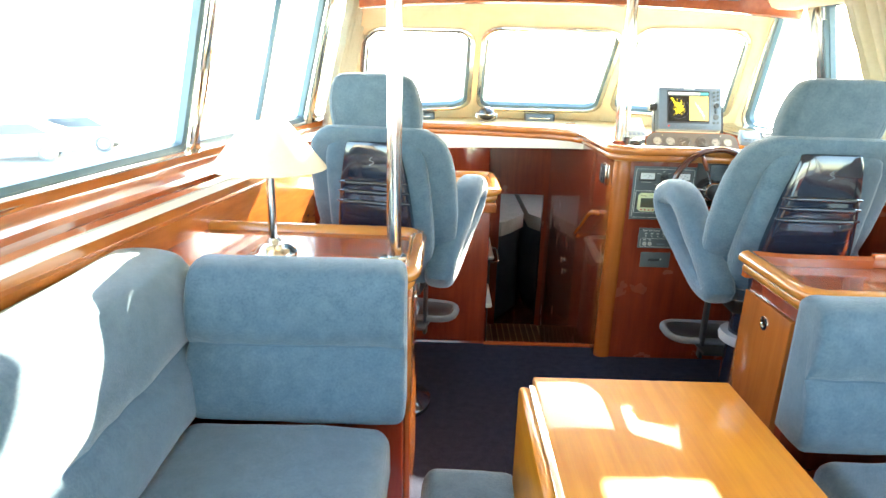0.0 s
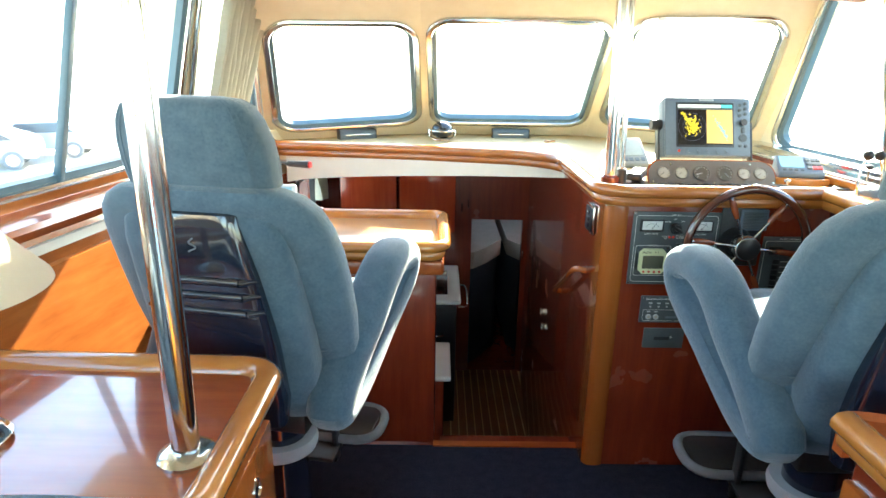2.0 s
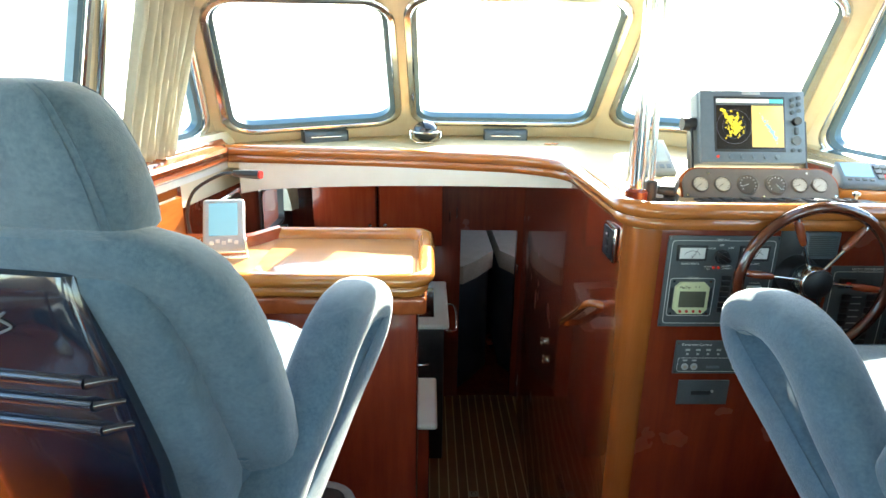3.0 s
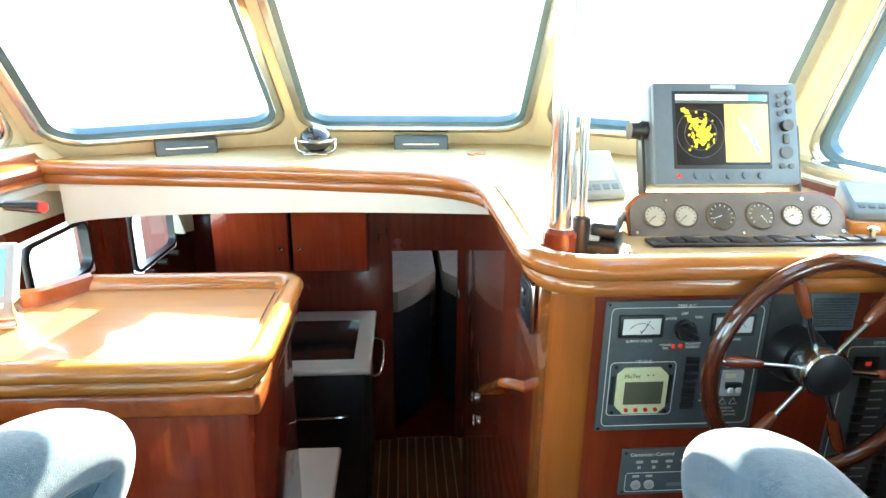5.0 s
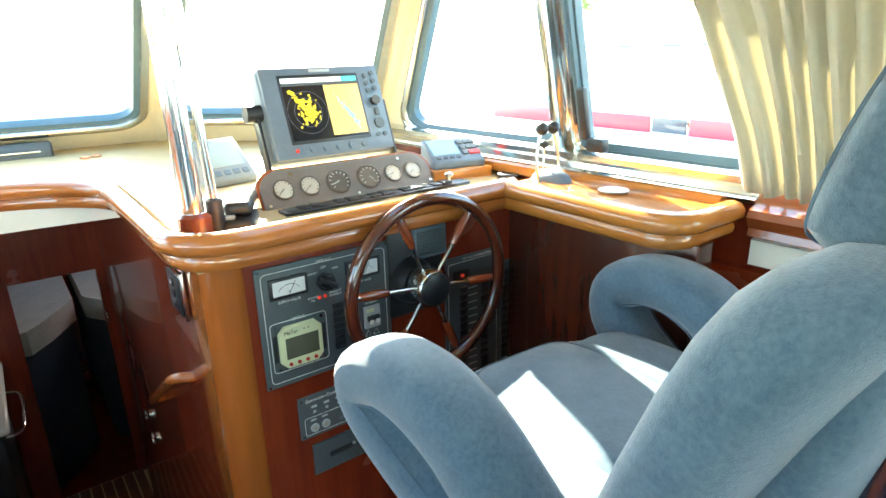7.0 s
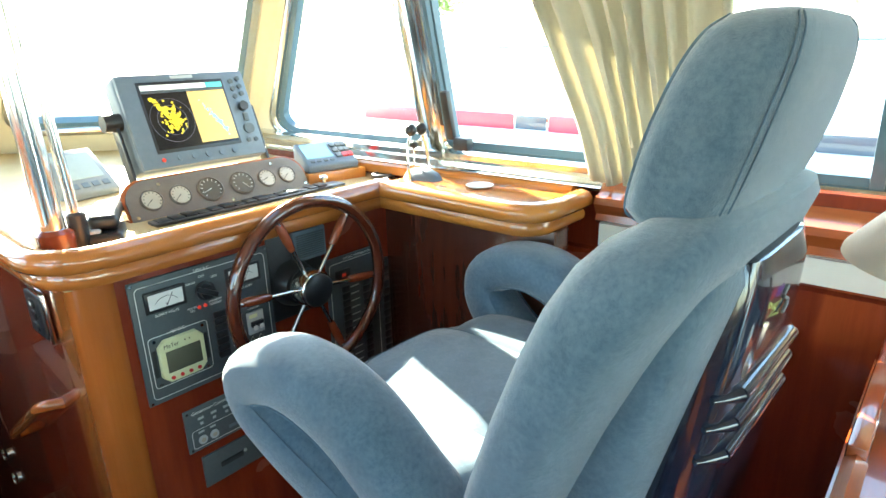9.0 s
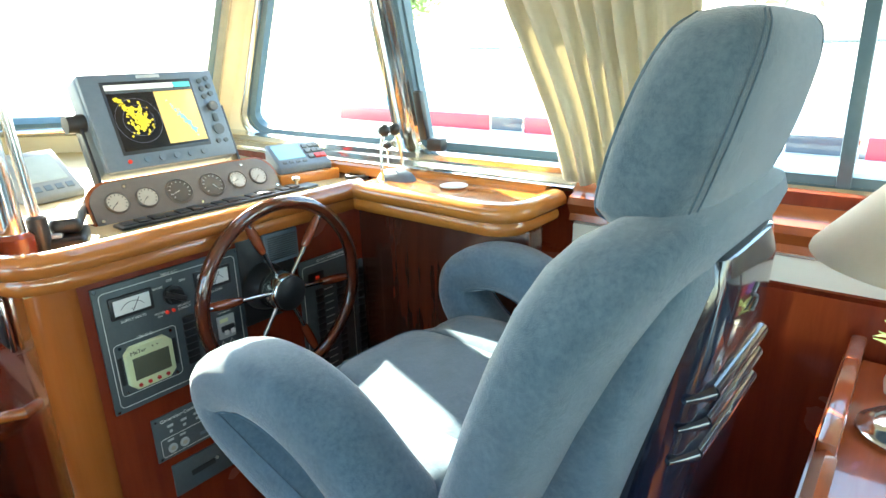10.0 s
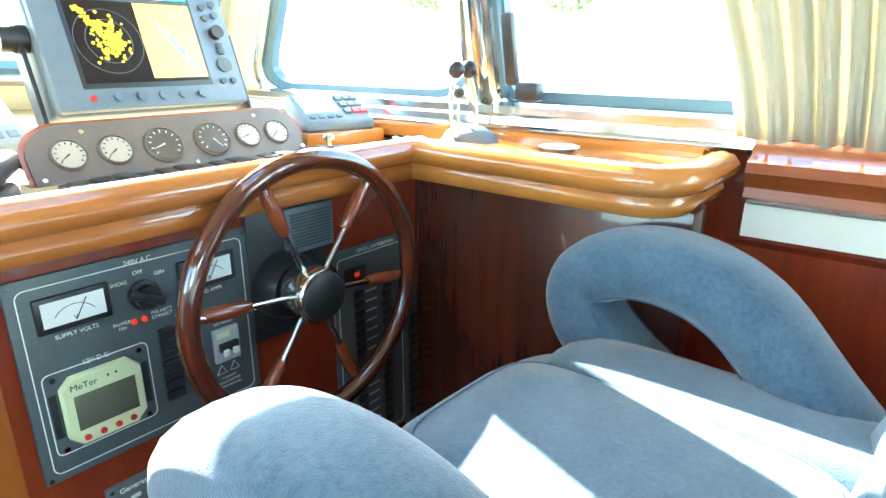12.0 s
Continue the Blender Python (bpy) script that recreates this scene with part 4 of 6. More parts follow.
for i in range(12):
    a = rnd.uniform(0, 6.28)
    d = Vector((math.cos(a), math.sin(a), rnd.uniform(0.1, 0.7))).normalized()
    b0 = Vector((0, 0, 0.06 + 0.05 * rnd.random()))
    s_ = d.cross(Vector((0, 0, 1))).normalized()
    g = [[b0 + d * r * 0.05 + s_ * w_ * 0.008 * math.sin(math.pi * (r * 0.85 + 0.1)) - Vector((0, 0, 0.01 * r * r)) for w_ in (-1, 0, 1)] for r in (0, 0.35, 0.7, 1)]
    rings(bm, g, closed=False)
part("leaves", bm, M["leaf"], c)

# footstool between the settee and the table
c = thing("footstool", (0.135, 1.08, 0), "blue suede footstool on the carpet", "stool")
part("cushion", cushion(-0.14, 0.14, -0.22, 0.22, 0.30, 0.42, 0.045), M["suede"], c)
part("base", boxm(-0.12, 0.12, -0.20, 0.20, 0.0, 0.31, 0.01), M["mahogany"], c)


# ---------- writing ----------
def words(text, size, m, material, parent, name="lettering"):
    cu = bpy.data.curves.new(name, "FONT")
    cu.body, cu.size, cu.align_x, cu.align_y, cu.extrude = text, size, "CENTER", "CENTER", 0.0002
    tmp = bpy.data.objects.new(name, cu)
    scene.collection.objects.link(tmp)
    me = bpy.data.meshes.new_from_object(tmp.evaluated_get(bpy.context.evaluated_depsgraph_get()))
    bpy.data.objects.remove(tmp)
    bpy.data.curves.remove(cu)
    me.materials.clear()
    me.materials.append(material)
    ob = new(name, me)
    ob.parent = parent
    ob.matrix_local = m
    return ob


def on(x, z, d=0.0):
    """A place on a panel that faces aft: x along, z up, d towards the room."""
    return pose(x, -d, z, 90, 0, 0)


def pbox(x0, x1, z0, z1, d0, d1, bev=0.0):
    return boxm(x0, x1, -d1, -d0, z0, z1, bev)


def outline(x0, x1, z0, z1, r, w, d):
    bm = bmesh.new()
    lo = [[Vector((u, -dd, v)) for u, v in grow((x0, x1, z0, z1), r, g)] for g, dd in ((0, d), (w, d), (w, d - 0.0006), (0, d - 0.0006))]
    return rings(bm, lo, ends=True)


def disc(x, z, r, d0, d1, seg=24):
    return rod(bmesh.new(), (x, -d0, z), (x, -d1, z), r, seg)


FACE = 2.845
# mains and battery panel
W, Hh = 0.318, 0.277
c = thing("electrical_panel", (0.994, FACE, 0.797), "grey mains and battery panel with meters and switches", "control panel")
plate = part("plate", pbox(0, W, 0, Hh, 0.0, 0.006, 0.001), M["panel"], c)
part("border", outline(0.012, W - 0.012, 0.012, Hh - 0.014, 0.01, 0.0013, 0.0068), M["ink"], plate, "thin white printed line")
part("border", outline(0.02, 0.148, 0.036, 0.150, 0.008, 0.0013, 0.0068), M["ink"], plate, "thin white printed line")
for x, z in ((0.006, 0.006), (W - 0.006, 0.006), (0.006, Hh - 0.006), (W - 0.006, Hh - 0.006)):
    part("screw", disc(x, z, 0.0032, 0.005, 0.0075, 12), M["chrome"], plate)
for x0, txt in ((0.026, "SUPPLY VOLTS"), (0.205, "LOAD AMPS")):
    mtr = part("meter", pbox(x0, x0 + 0.086, 0.204, 0.250, 0.004, 0.012, 0.002), M["black"], c, "square moving-coil meter")
    part("dial", pbox(x0 + 0.007, x0 + 0.079, 0.212, 0.244, 0.0115, 0.0126), M["ink"], mtr, "white dial")
    part("needle", rod(bmesh.new(), (x0 + 0.043, -0.0132, 0.214), (x0 + 0.058, -0.0132, 0.24), 0.0006, 6), M["dark_ink"], mtr)
    part("arc", tube(bmesh.new(), [Vector((x0 + 0.043 + 0.028 * math.cos(a), -0.0128, 0.207 + 0.028 * math.sin(a))) for a in [radians(35 + 110 * i / 12) for i in range(13)]], 0.0005, 5), M["dark_ink"], mtr)
    words(txt, 0.0078, on(x0 + 0.043, 0.195, 0.0064), M["ink"], plate)
words("V", 0.009, on(0.069, 0.217, 0.0128), M["dark_ink"], plate)
words("A", 0.009, on(0.248, 0.217, 0.0128), M["dark_ink"], plate)
words("240V A.C.", 0.0092, on(0.155, 0.2665, 0.0064), M["ink"], plate)
words("OFF", 0.0078, on(0.152, 0.2505, 0.0064), M["ink"], plate)
words("SHORE", 0.0072, on(0.126, 0.241, 0.0064), M["ink"], plate)
words("GEN", 0.0072, on(0.180, 0.243, 0.0064), M["ink"], plate)
words("POWER", 0.0065, on(0.122, 0.186, 0.0064), M["ink"], plate)
words("ON", 0.0065, on(0.122, 0.179, 0.0064), M["ink"], plate)
words("POLARITY", 0.0065, on(0.176, 0.188, 0.0064), M["ink"], plate)
words("CORRECT", 0.0065, on(0.176, 0.181, 0.0064), M["ink"], plate)
words("12V D.C.", 0.0092, on(0.084, 0.1515, 0.0064), M["ink"], plate)
kn = part("selector_knob", lathe(bmesh.new(), [(0.0, 0.006), (0.021, 0.006), (0.021, 0.012), (0.016, 0.014), (0.016, 0.026), (0.0, 0.027)], 28, pose(0.155, 0, 0.218, 90, 0, 0)), M["black"], c)
part("pointer", boxm(-0.006, 0.006, -0.030, 0.020, 0.024, 0.033, 0.003, m=pose(0.155, 0, 0.218, 90, 0, 0) @ pose(0, 0, 0, 0, 0, -120)), M["black"], kn)
for x in (0.137, 0.151):
    part("indicator", disc(x, 0.184, 0.0038, 0.005, 0.010, 14), M["red_led"], c, "red indicator lamp")
# battery monitor
mon = part("battery_monitor", bmesh.new(), M["meter_green"], c)
bm = bmesh.new()
cut = 0.014
o = [(0.034 + cut, 0.044), (0.132 - cut, 0.044), (0.132, 0.044 + cut), (0.132, 0.140 - cut), (0.132 - cut, 0.140), (0.034 + cut, 0.140), (0.034, 0.140 - cut), (0.034, 0.044 + cut)]
rings(bm, [[Vector((x, -0.006, z)) for x, z in o], [Vector((x, -0.016, z)) for x, z in o], [Vector((0.083 + (x - 0.083) * 0.97, -0.018, 0.092 + (z - 0.092) * 0.97)) for x, z in o]])
mon.data = mesh_of(bm, "battery_monitor", M["meter_green"])
mon["label"] = "pale green battery monitor"
part("display", pbox(0.046, 0.122, 0.066, 0.115, 0.0175, 0.0188, 0.0004), M["lcd"], mon, "dark olive display")
words("MeTer", 0.012, on(0.060, 0.127, 0.0184), M["dark_ink"], mon)
for x in (0.090, 0.100):
    part("lamp", disc(x, 0.129, 0.0016, 0.017, 0.0188, 10), M["dark_ink"], mon)
for i in range(4):
    part("button", disc(0.053 + 0.0195 * i, 0.054, 0.0042, 0.017, 0.0205, 14), M["red"], mon, "red push button")
for x in (0.022, 0.136):
    part("slot", pbox(x, x + 0.009, 0.060, 0.122, 0.0055, 0.0075, 0.001), M["black"], c)
for x, z in ((0.030, 0.142), (0.136, 0.142), (0.030, 0.042), (0.136, 0.042)):
    part("screw", disc(x, z, 0.0036, 0.005, 0.009, 12), M["chrome"], plate)
for i in range(7):
    part("rocker", pbox(0.165, 0.192, 0.048 + 0.0165 * i, 0.062 + 0.0165 * i, 0.005, 0.012, 0.002), M["black"], c, "black rocker switch")
br = part("breaker", pbox(0.243, 0.285, 0.075, 0.130, 0.005, 0.013, 0.002), M["lightgrey"], c, "pale breaker with black toggles")
part("band", pbox(0.247, 0.268, 0.116, 0.125, 0.0125, 0.0138), M["meter_green"], br)
part("toggle", pbox(0.248, 0.280, 0.094, 0.108, 0.0125, 0.020, 0.002), M["black"], br)
for x in (0.256, 0.272):
    part("lever", pbox(x - 0.005, x + 0.005, 0.088, 0.099, 0.0195, 0.025, 0.002), M["ink"], br)
words("TEST BREAKER", 0.0048, on(0.264, 0.137, 0.0064), M["ink"], plate)
for x in (0.253, 0.275):
    part("warning_mark", tube(bmesh.new(), [Vector((x + dx, -0.0064, 0.060 + dz)) for dx, dz in ((-0.008, -0.006), (0.008, -0.006), (0.0, 0.008))], 0.0007, 5, True, up=(0, 1, 0)), M["ink"], plate, "printed warning triangle")
for i, t_ in enumerate(("WARNING", "ISOLATE POWER", "BEFORE REMOVAL")):
    words(t_, 0.0050, on(0.264, 0.045 - 0.0075 * i, 0.0064), M["ink"], plate)
for i in range(6):
    part("mark", pbox(0.204, 0.226, 0.062 + 0.0155 * i, 0.0645 + 0.0155 * i, 0.0058, 0.0064), M["ink"], plate, "small unreadable print")

# generator control
c = thing("generator_panel", (1.057, FACE, 0.642), "dark grey generator control panel with round buttons", "control panel")
plate = part("plate", pbox(0, 0.285, 0, 0.108, 0.0, 0.006, 0.001), M["panel"], c)
words("Generator-Control", 0.0115, on(0.062, 0.096, 0.0064), M["ink"], plate)
words("3", 0.011, on(0.19, 0.096, 0.0064), M["ink"], plate)
part("border", outline(0.012, 0.273, 0.008, 0.052, 0.006, 0.001, 0.0066), M["ink"], plate)
for i in range(6):
    part("lamp", pbox(0.030 + 0.031 * i, 0.044 + 0.031 * i, 0.076, 0.082, 0.0055, 0.0075, 0.0008), M["lightgrey"], c, "small pale indicator")
    part("mark", pbox(0.034 + 0.031 * i, 0.041 + 0.031 * i, 0.062, 0.0685, 0.0058, 0.0064), M["lightgrey"], plate)
for x in (0.034, 0.062, 0.188, 0.216):
    b = part("button", disc(x, 0.024, 0.0105, 0.005, 0.0095, 20), M["lightgrey"], c, "round grey push button")
    part("mark", disc(x, 0.024, 0.0055, 0.009, 0.0100, 12), M["dial_light"], b)
for x in (0.034, 0.062):
    part("mark", pbox(x - 0.008, x + 0.006, 0.042, 0.047, 0.0058, 0.0066), M["lightgrey"], plate)
part("legend", pbox(0.10, 0.14, 0.018, 0.026, 0.0058, 0.0066), M["plotter"], plate)
for x, z in ((0.007, 0.101), (0.278, 0.101), (0.007, 0.007), (0.278, 0.007)):
    part("screw", disc(x, z, 0.003, 0.005, 0.0075, 12), M["chrome"], plate)
c = thing("catch_panel", (1.082, FACE, 0.536), "small dark grey panel with a catch", "control panel")
plate = part("plate", pbox(0, 0.155, 0, 0.082, 0.0, 0.006, 0.001), M["panel"], c)
part("catch", pbox(0.04, 0.10, 0.034, 0.048, 0.005, 0.009, 0.002), M["black"], c)
part("button", disc(0.105, 0.046, 0.004, 0.005, 0.009, 12), M["lightgrey"], c)
# wheel pump mount, grille and distribution panel
c = thing("steering_pump", (1.370, FACE, 0.965), "black steering pump mount behind the wheel", "pump")
part("plate", pbox(-0.06, 0.095, -0.09, 0.135, 0.0, 0.010, 0.006), M["black"], c)
part("boss", lathe(bmesh.new(), [(0.0, 0), (0.06, 0), (0.055, 0.03), (0.045, 0.05), (0.0, 0.05)], 28, pose(0, 0, 0, 90, 0, 0)), M["black"], c)
c = thing("speaker_grille", (1.376, FACE, 1.012), "dark slatted speaker grille on the helm bulkhead", "grille")
part("frame", pbox(0, 0.098, 0, 0.078, 0.009, 0.020, 0.004), M["plotter"], c)
for i in range(11):
    part("slat", pbox(0.008, 0.090, 0.010 + 0.0055 * i, 0.0128 + 0.0055 * i, 0.019, 0.023, 0.0006), M["panel"], c)
c = thing("distribution_panel", (1.478, FACE, 0.552), "dark grey battery distribution panel with rows of breakers", "control panel")
plate = part("plate", pbox(0, 0.185, 0, 0.435, 0.0, 0.006, 0.001), M["panel"], c)
words("12V D.C. DISTRIBUTION", 0.0092, on(0.105, 0.426, 0.0064), M["ink"], plate)
part("border", outline(0.01, 0.175, 0.01, 0.418, 0.008, 0.0012, 0.0066), M["ink"], plate)
dd = part("digit_display", pbox(0.025, 0.075, 0.368, 0.398, 0.005, 0.011, 0.002), M["black"], c, "small display with red digits")
words("88", 0.013, on(0.052, 0.383, 0.0116), M["red_led"], dd)
for i in range(16):
    part("breaker", pbox(0.045, 0.068, 0.025 + 0.0205 * i, 0.042 + 0.0205 * i, 0.005, 0.012, 0.002), M["black"], c, "black breaker")
    part("mark", pbox(0.075, 0.105, 0.031 + 0.0205 * i, 0.0345 + 0.0205 * i, 0.0058, 0.0064), M["lightgrey"], plate, "small unreadable print")
    part("breaker", pbox(0.118, 0.141, 0.025 + 0.0205 * i, 0.042 + 0.0205 * i, 0.005, 0.012, 0.002), M["black"], c, "black breaker")
c = thing("breaker_strip", (1.663, FACE, 0.54), "narrow black breaker strip in the helm corner", "control panel")
part("plate", pbox(0, 0.036, 0, 0.40, 0.0, 0.006, 0.001), M["panel"], c)
for i in range(16):
    part("breaker", pbox(0.008, 0.032, 0.02 + 0.0225 * i, 0.038 + 0.0225 * i, 0.005, 0.012, 0.002), M["black"], c, "black breaker")

# steering wheel
w = thing("steering_wheel", (0, 0, 0), "dark varnished wooden steering wheel with steel and wood spokes", "steering wheel")
w.matrix_world = pose(1.368, 2.848, 0.971, 90, 0, 0)
part("rim", tube(bmesh.new(), [Vector((0.2085 * math.cos(a), 0.2085 * math.sin(a), 0.10)) for a in [2 * math.pi * i / 72 for i in range(72)]], 0.0155, 16, True), M["wheelwood"], w)
hub = part("hub", lathe(bmesh.new(), [(0.0, 0.03), (0.026, 0.03), (0.026, 0.06), (0.043, 0.066), (0.046, 0.075), (0.046, 0.112), (0.042, 0.118), (0.0, 0.118)], 36), M["chrome"], w)
part("cap", lathe(bmesh.new(), [(0.0, 0.117), (0.040, 0.117), (0.040, 0.121), (0.034, 0.125), (0.0, 0.126)], 32), M["black"], hub, "black hub cap")
for i in range(6):
    a = radians(-7 + 60 * i)
    d = Vector((math.cos(a), math.sin(a), 0))
    z = Vector((0, 0, 0.093))
    sp = part("spoke", rod(bmesh.new(), d * 0.038 + z, d * 0.200 + z + Vector((0, 0, 0.005)), 0.0052, 12), M["chrome"], w, "steel spoke")
    bm = bmesh.new()
    lathe(bm, [(0.007, 0.0), (0.0095, 0.006), (0.0115, 0.030), (0.0115, 0.058), (0.0090, 0.078), (0.0, 0.078)], 14, Matrix.Translation(d * 0.112 + z) @ d.to_track_quat("Z", "Y").to_matrix().to_4x4())
    part("grip", bm, M["spokewood"], sp, "red-brown turned grip")

# switch plate and grab handle on the companionway side
c = thing("switch_plate", (0.893, 3.03, 1.00), "chrome framed black switch plate", "switch")
part("frame", boxm(-0.010, 0.0, -0.055, 0.055, -0.055, 0.055, 0.003), M["chrome"], c)
part("insert", boxm(-0.014, -0.009, -0.046, 0.046, -0.046, 0.046, 0.003), M["black"], c)
for z in (-0.026, 0.0, 0.026):
    part("rocker", boxm(-0.018, -0.013, -0.014, 0.014, z - 0.009, z + 0.009, 0.002), M["black"], c)
part("rocker_mark", boxm(-0.0186, -0.0178, -0.006, 0.006, 0.022, 0.030), M["ink"], c)
c = thing("handrail", (0.88, 3.06, 0.765), "varnished wooden handrail in the companionway", "handrail")
part("bar", tube(bmesh.new(), smooth_path([(0.02, 0.0, 0.005), (-0.025, 0.03, 0.0), (-0.03, 0.18, -0.10), (-0.03, 0.36, -0.215), (0.01, 0.40, -0.24)], 6), 0.013, 12), M["post"], c)
for y, z in ((3.95, 0.205), (3.885, 0.14)):
    c = thing("door_lock", (0.905, y, z), "small chrome door latch", "latch", "cabin latches")
    part("rose", rod(bmesh.new(), (0.02, 0, 0), (-0.008, 0, 0), 0.018, 18), M["chrome"], c)
    part("ring", tube(bmesh.new(), [Vector((-0.016, 0.020 * math.cos(a), 0.020 * math.sin(a))) for a in [2 * math.pi * i / 20 for i in range(20)]], 0.003, 8, True, up=(1, 0, 0)), M["chrome"], c)

# ---------- on the dash ----------
c = thing("chart_plotter", (0, 0, 0), "blue-grey chart plotter showing radar and chart, on a bracket", "chart plotter")
c.matrix_world = pose(1.366, 3.147, 1.227, -21, 0, 0)
case = part("case", boxm(-0.174, 0.174, 0.004, 0.075, 0.0, 0.247, 0.016, 4), M["plotter"], c)
part("bezel", pbox(-0.172, 0.172, 0.004, 0.243, -0.01, 0.006, 0.006), M["plotter"], case)
part("screen_surround", pbox(-0.128, 0.105, 0.040, 0.222, 0.0, 0.0075, 0.002), M["black"], case)
scr = part("screen", pbox(-0.121, 0.098, 0.049, 0.214, 0.0, 0.0085), M["scr_black"], case, "lit split screen")
part("title_bar", pbox(-0.121, 0.052, 0.199, 0.213, 0.008, 0.0092), M["scr_bar"], scr)
part("title_bar", pbox(0.053, 0.098, 0.199, 0.213, 0.008, 0.0092), M["scr_teal"], scr)
part("status_bar", pbox(-0.121, 0.098, 0.192, 0.1975, 0.008, 0.0090), M["panel"], scr)
part("chart", pbox(-0.006, 0.098, 0.055, 0.191, 0.008, 0.0092), M["scr_land"], scr, "sandy chart picture")
rc = (-0.064, 0.121)
for r in (0.020, 0.038, 0.056):
    part("range_ring", tube(bmesh.new(), [Vector((rc[0] + r * math.cos(a), -0.0090, rc[1] + r * math.sin(a))) for a in [2 * math.pi * i / 40 for i in range(40)]], 0.00045, 4, True, up=(0, 1, 0)), M["scr_ring"], scr)
bm = bmesh.new()
rnd = random.Random(11)
for i in range(330):
    if i < 250:
        a, r = rnd.uniform(0, 6.28), abs(rnd.gauss(0, 0.0150))
        x, z = rc[0] + 0.004 + r * math.cos(a) * 1.0, rc[1] + r * math.sin(a) * 1.35
    else:
        f = rnd.random()
        x, z = rc[0] - 0.008 - 0.030 * f + rnd.gauss(0, 0.0035), rc[1] + 0.010 + 0.048 * f + rnd.gauss(0, 0.004)
    s_ = rnd.uniform(0.0016, 0.0036)
    bm.faces.new([bm.verts.new((x + s_ * math.cos(k * 1.047 + i), -0.0095 - 0.00001 * (i % 9), z + s_ * math.sin(k * 1.047 + i))) for k in range(6)])
part("radar_echo", bm, M["scr_yellow"], scr, "yellow radar echo", 0)
bm = bmesh.new()
for i in range(60):
    f = rnd.random()
    x, z = 0.020 + 0.058 * f + rnd.gauss(0, 0.003), 0.165 - 0.09 * f + rnd.gauss(0, 0.004)
    s_ = rnd.uniform(0.0012, 0.0034) * (0.7 + f)
    bm.faces.new([bm.verts.new((x + s_ * math.cos(k * 1.047 + i), -0.0096 - 0.00001 * (i % 7), z + s_ * math.sin(k * 1.047 + i))) for k in range(6)])
part("chart_channel", bm, M["scr_water"], scr, "pale green channel on the chart", 0)
part("badge", pbox(-0.035, 0.025, 0.228, 0.236, 0.0055, 0.0072, 0.0006), M["lightgrey"], case)
for i in range(5):
    part("soft_key", disc(-0.075 + 0.038 * i, 0.024, 0.008, 0.004, 0.011, 18), M["plotter"], c, "round grey key")
part("power_key", disc(-0.118, 0.024, 0.005, 0.004, 0.009, 14), M["red_led"], c, "red power key")
for i in range(3):
    for x in (0.128, 0.150):
        part("key", disc(x, 0.224 - 0.021 * i - (0.006 if x > 0.14 else 0.012), 0.0068, 0.004, 0.010, 14), M["panel"], c)
part("rotary_knob", disc(0.140, 0.140, 0.013, 0.004, 0.019, 22), M["black"], c)
part("rocker_key", pbox(0.133, 0.149, 0.098, 0.122, 0.004, 0.011, 0.004), M["panel"], c)
part("cursor_pad", disc(0.140, 0.078, 0.015, 0.004, 0.010, 22), M["panel"], c)
for x in (0.128, 0.150):
    part("key", disc(x, 0.046, 0.0062, 0.004, 0.010, 14), M["panel"], c)
part("bracket_knob", rod(bmesh.new(), (-0.174, 0.035, 0.14), (-0.215, 0.035, 0.14), 0.022, 16), M["black"], c, "black clamp knob")
part("bracket", boxm(-0.192, -0.184, 0.02, 0.055, -0.085, 0.15, 0.002), M["black"], c)
part("bracket", boxm(0.184, 0.192, 0.02, 0.055, -0.085, 0.15, 0.002), M["black"], c)
part("bracket_foot", boxm(-0.192, 0.192, 0.0, 0.08, -0.085, -0.077, 0.002), M["black"], c)

# gauge panel
c = thing("gauge_panel", (0, 0, 0), "brown-grey panel with six round gauges", "gauge panel")
c.matrix_world = pose(1.362, 3.055, 1.128, -35, 0, 0)


def dshape(w, h, d0, d1, r):
    o = [(-w, 0), (w, 0), (w, h * 0.25)] + [(w - r + r * math.cos(radians(a)), h - r + r * math.sin(radians(a))) for a in range(10, 91, 16)] + [(-w + r - r * math.cos(radians(a)), h - r + r * math.sin(radians(a))) for a in range(90, 9, -16)] + [(-w, h * 0.25)]
    bm = bmesh.new()
    return rings(bm, [[Vector((x, -d0, z)) for x, z in o], [Vector((x, -d1, z)) for x, z in o]])


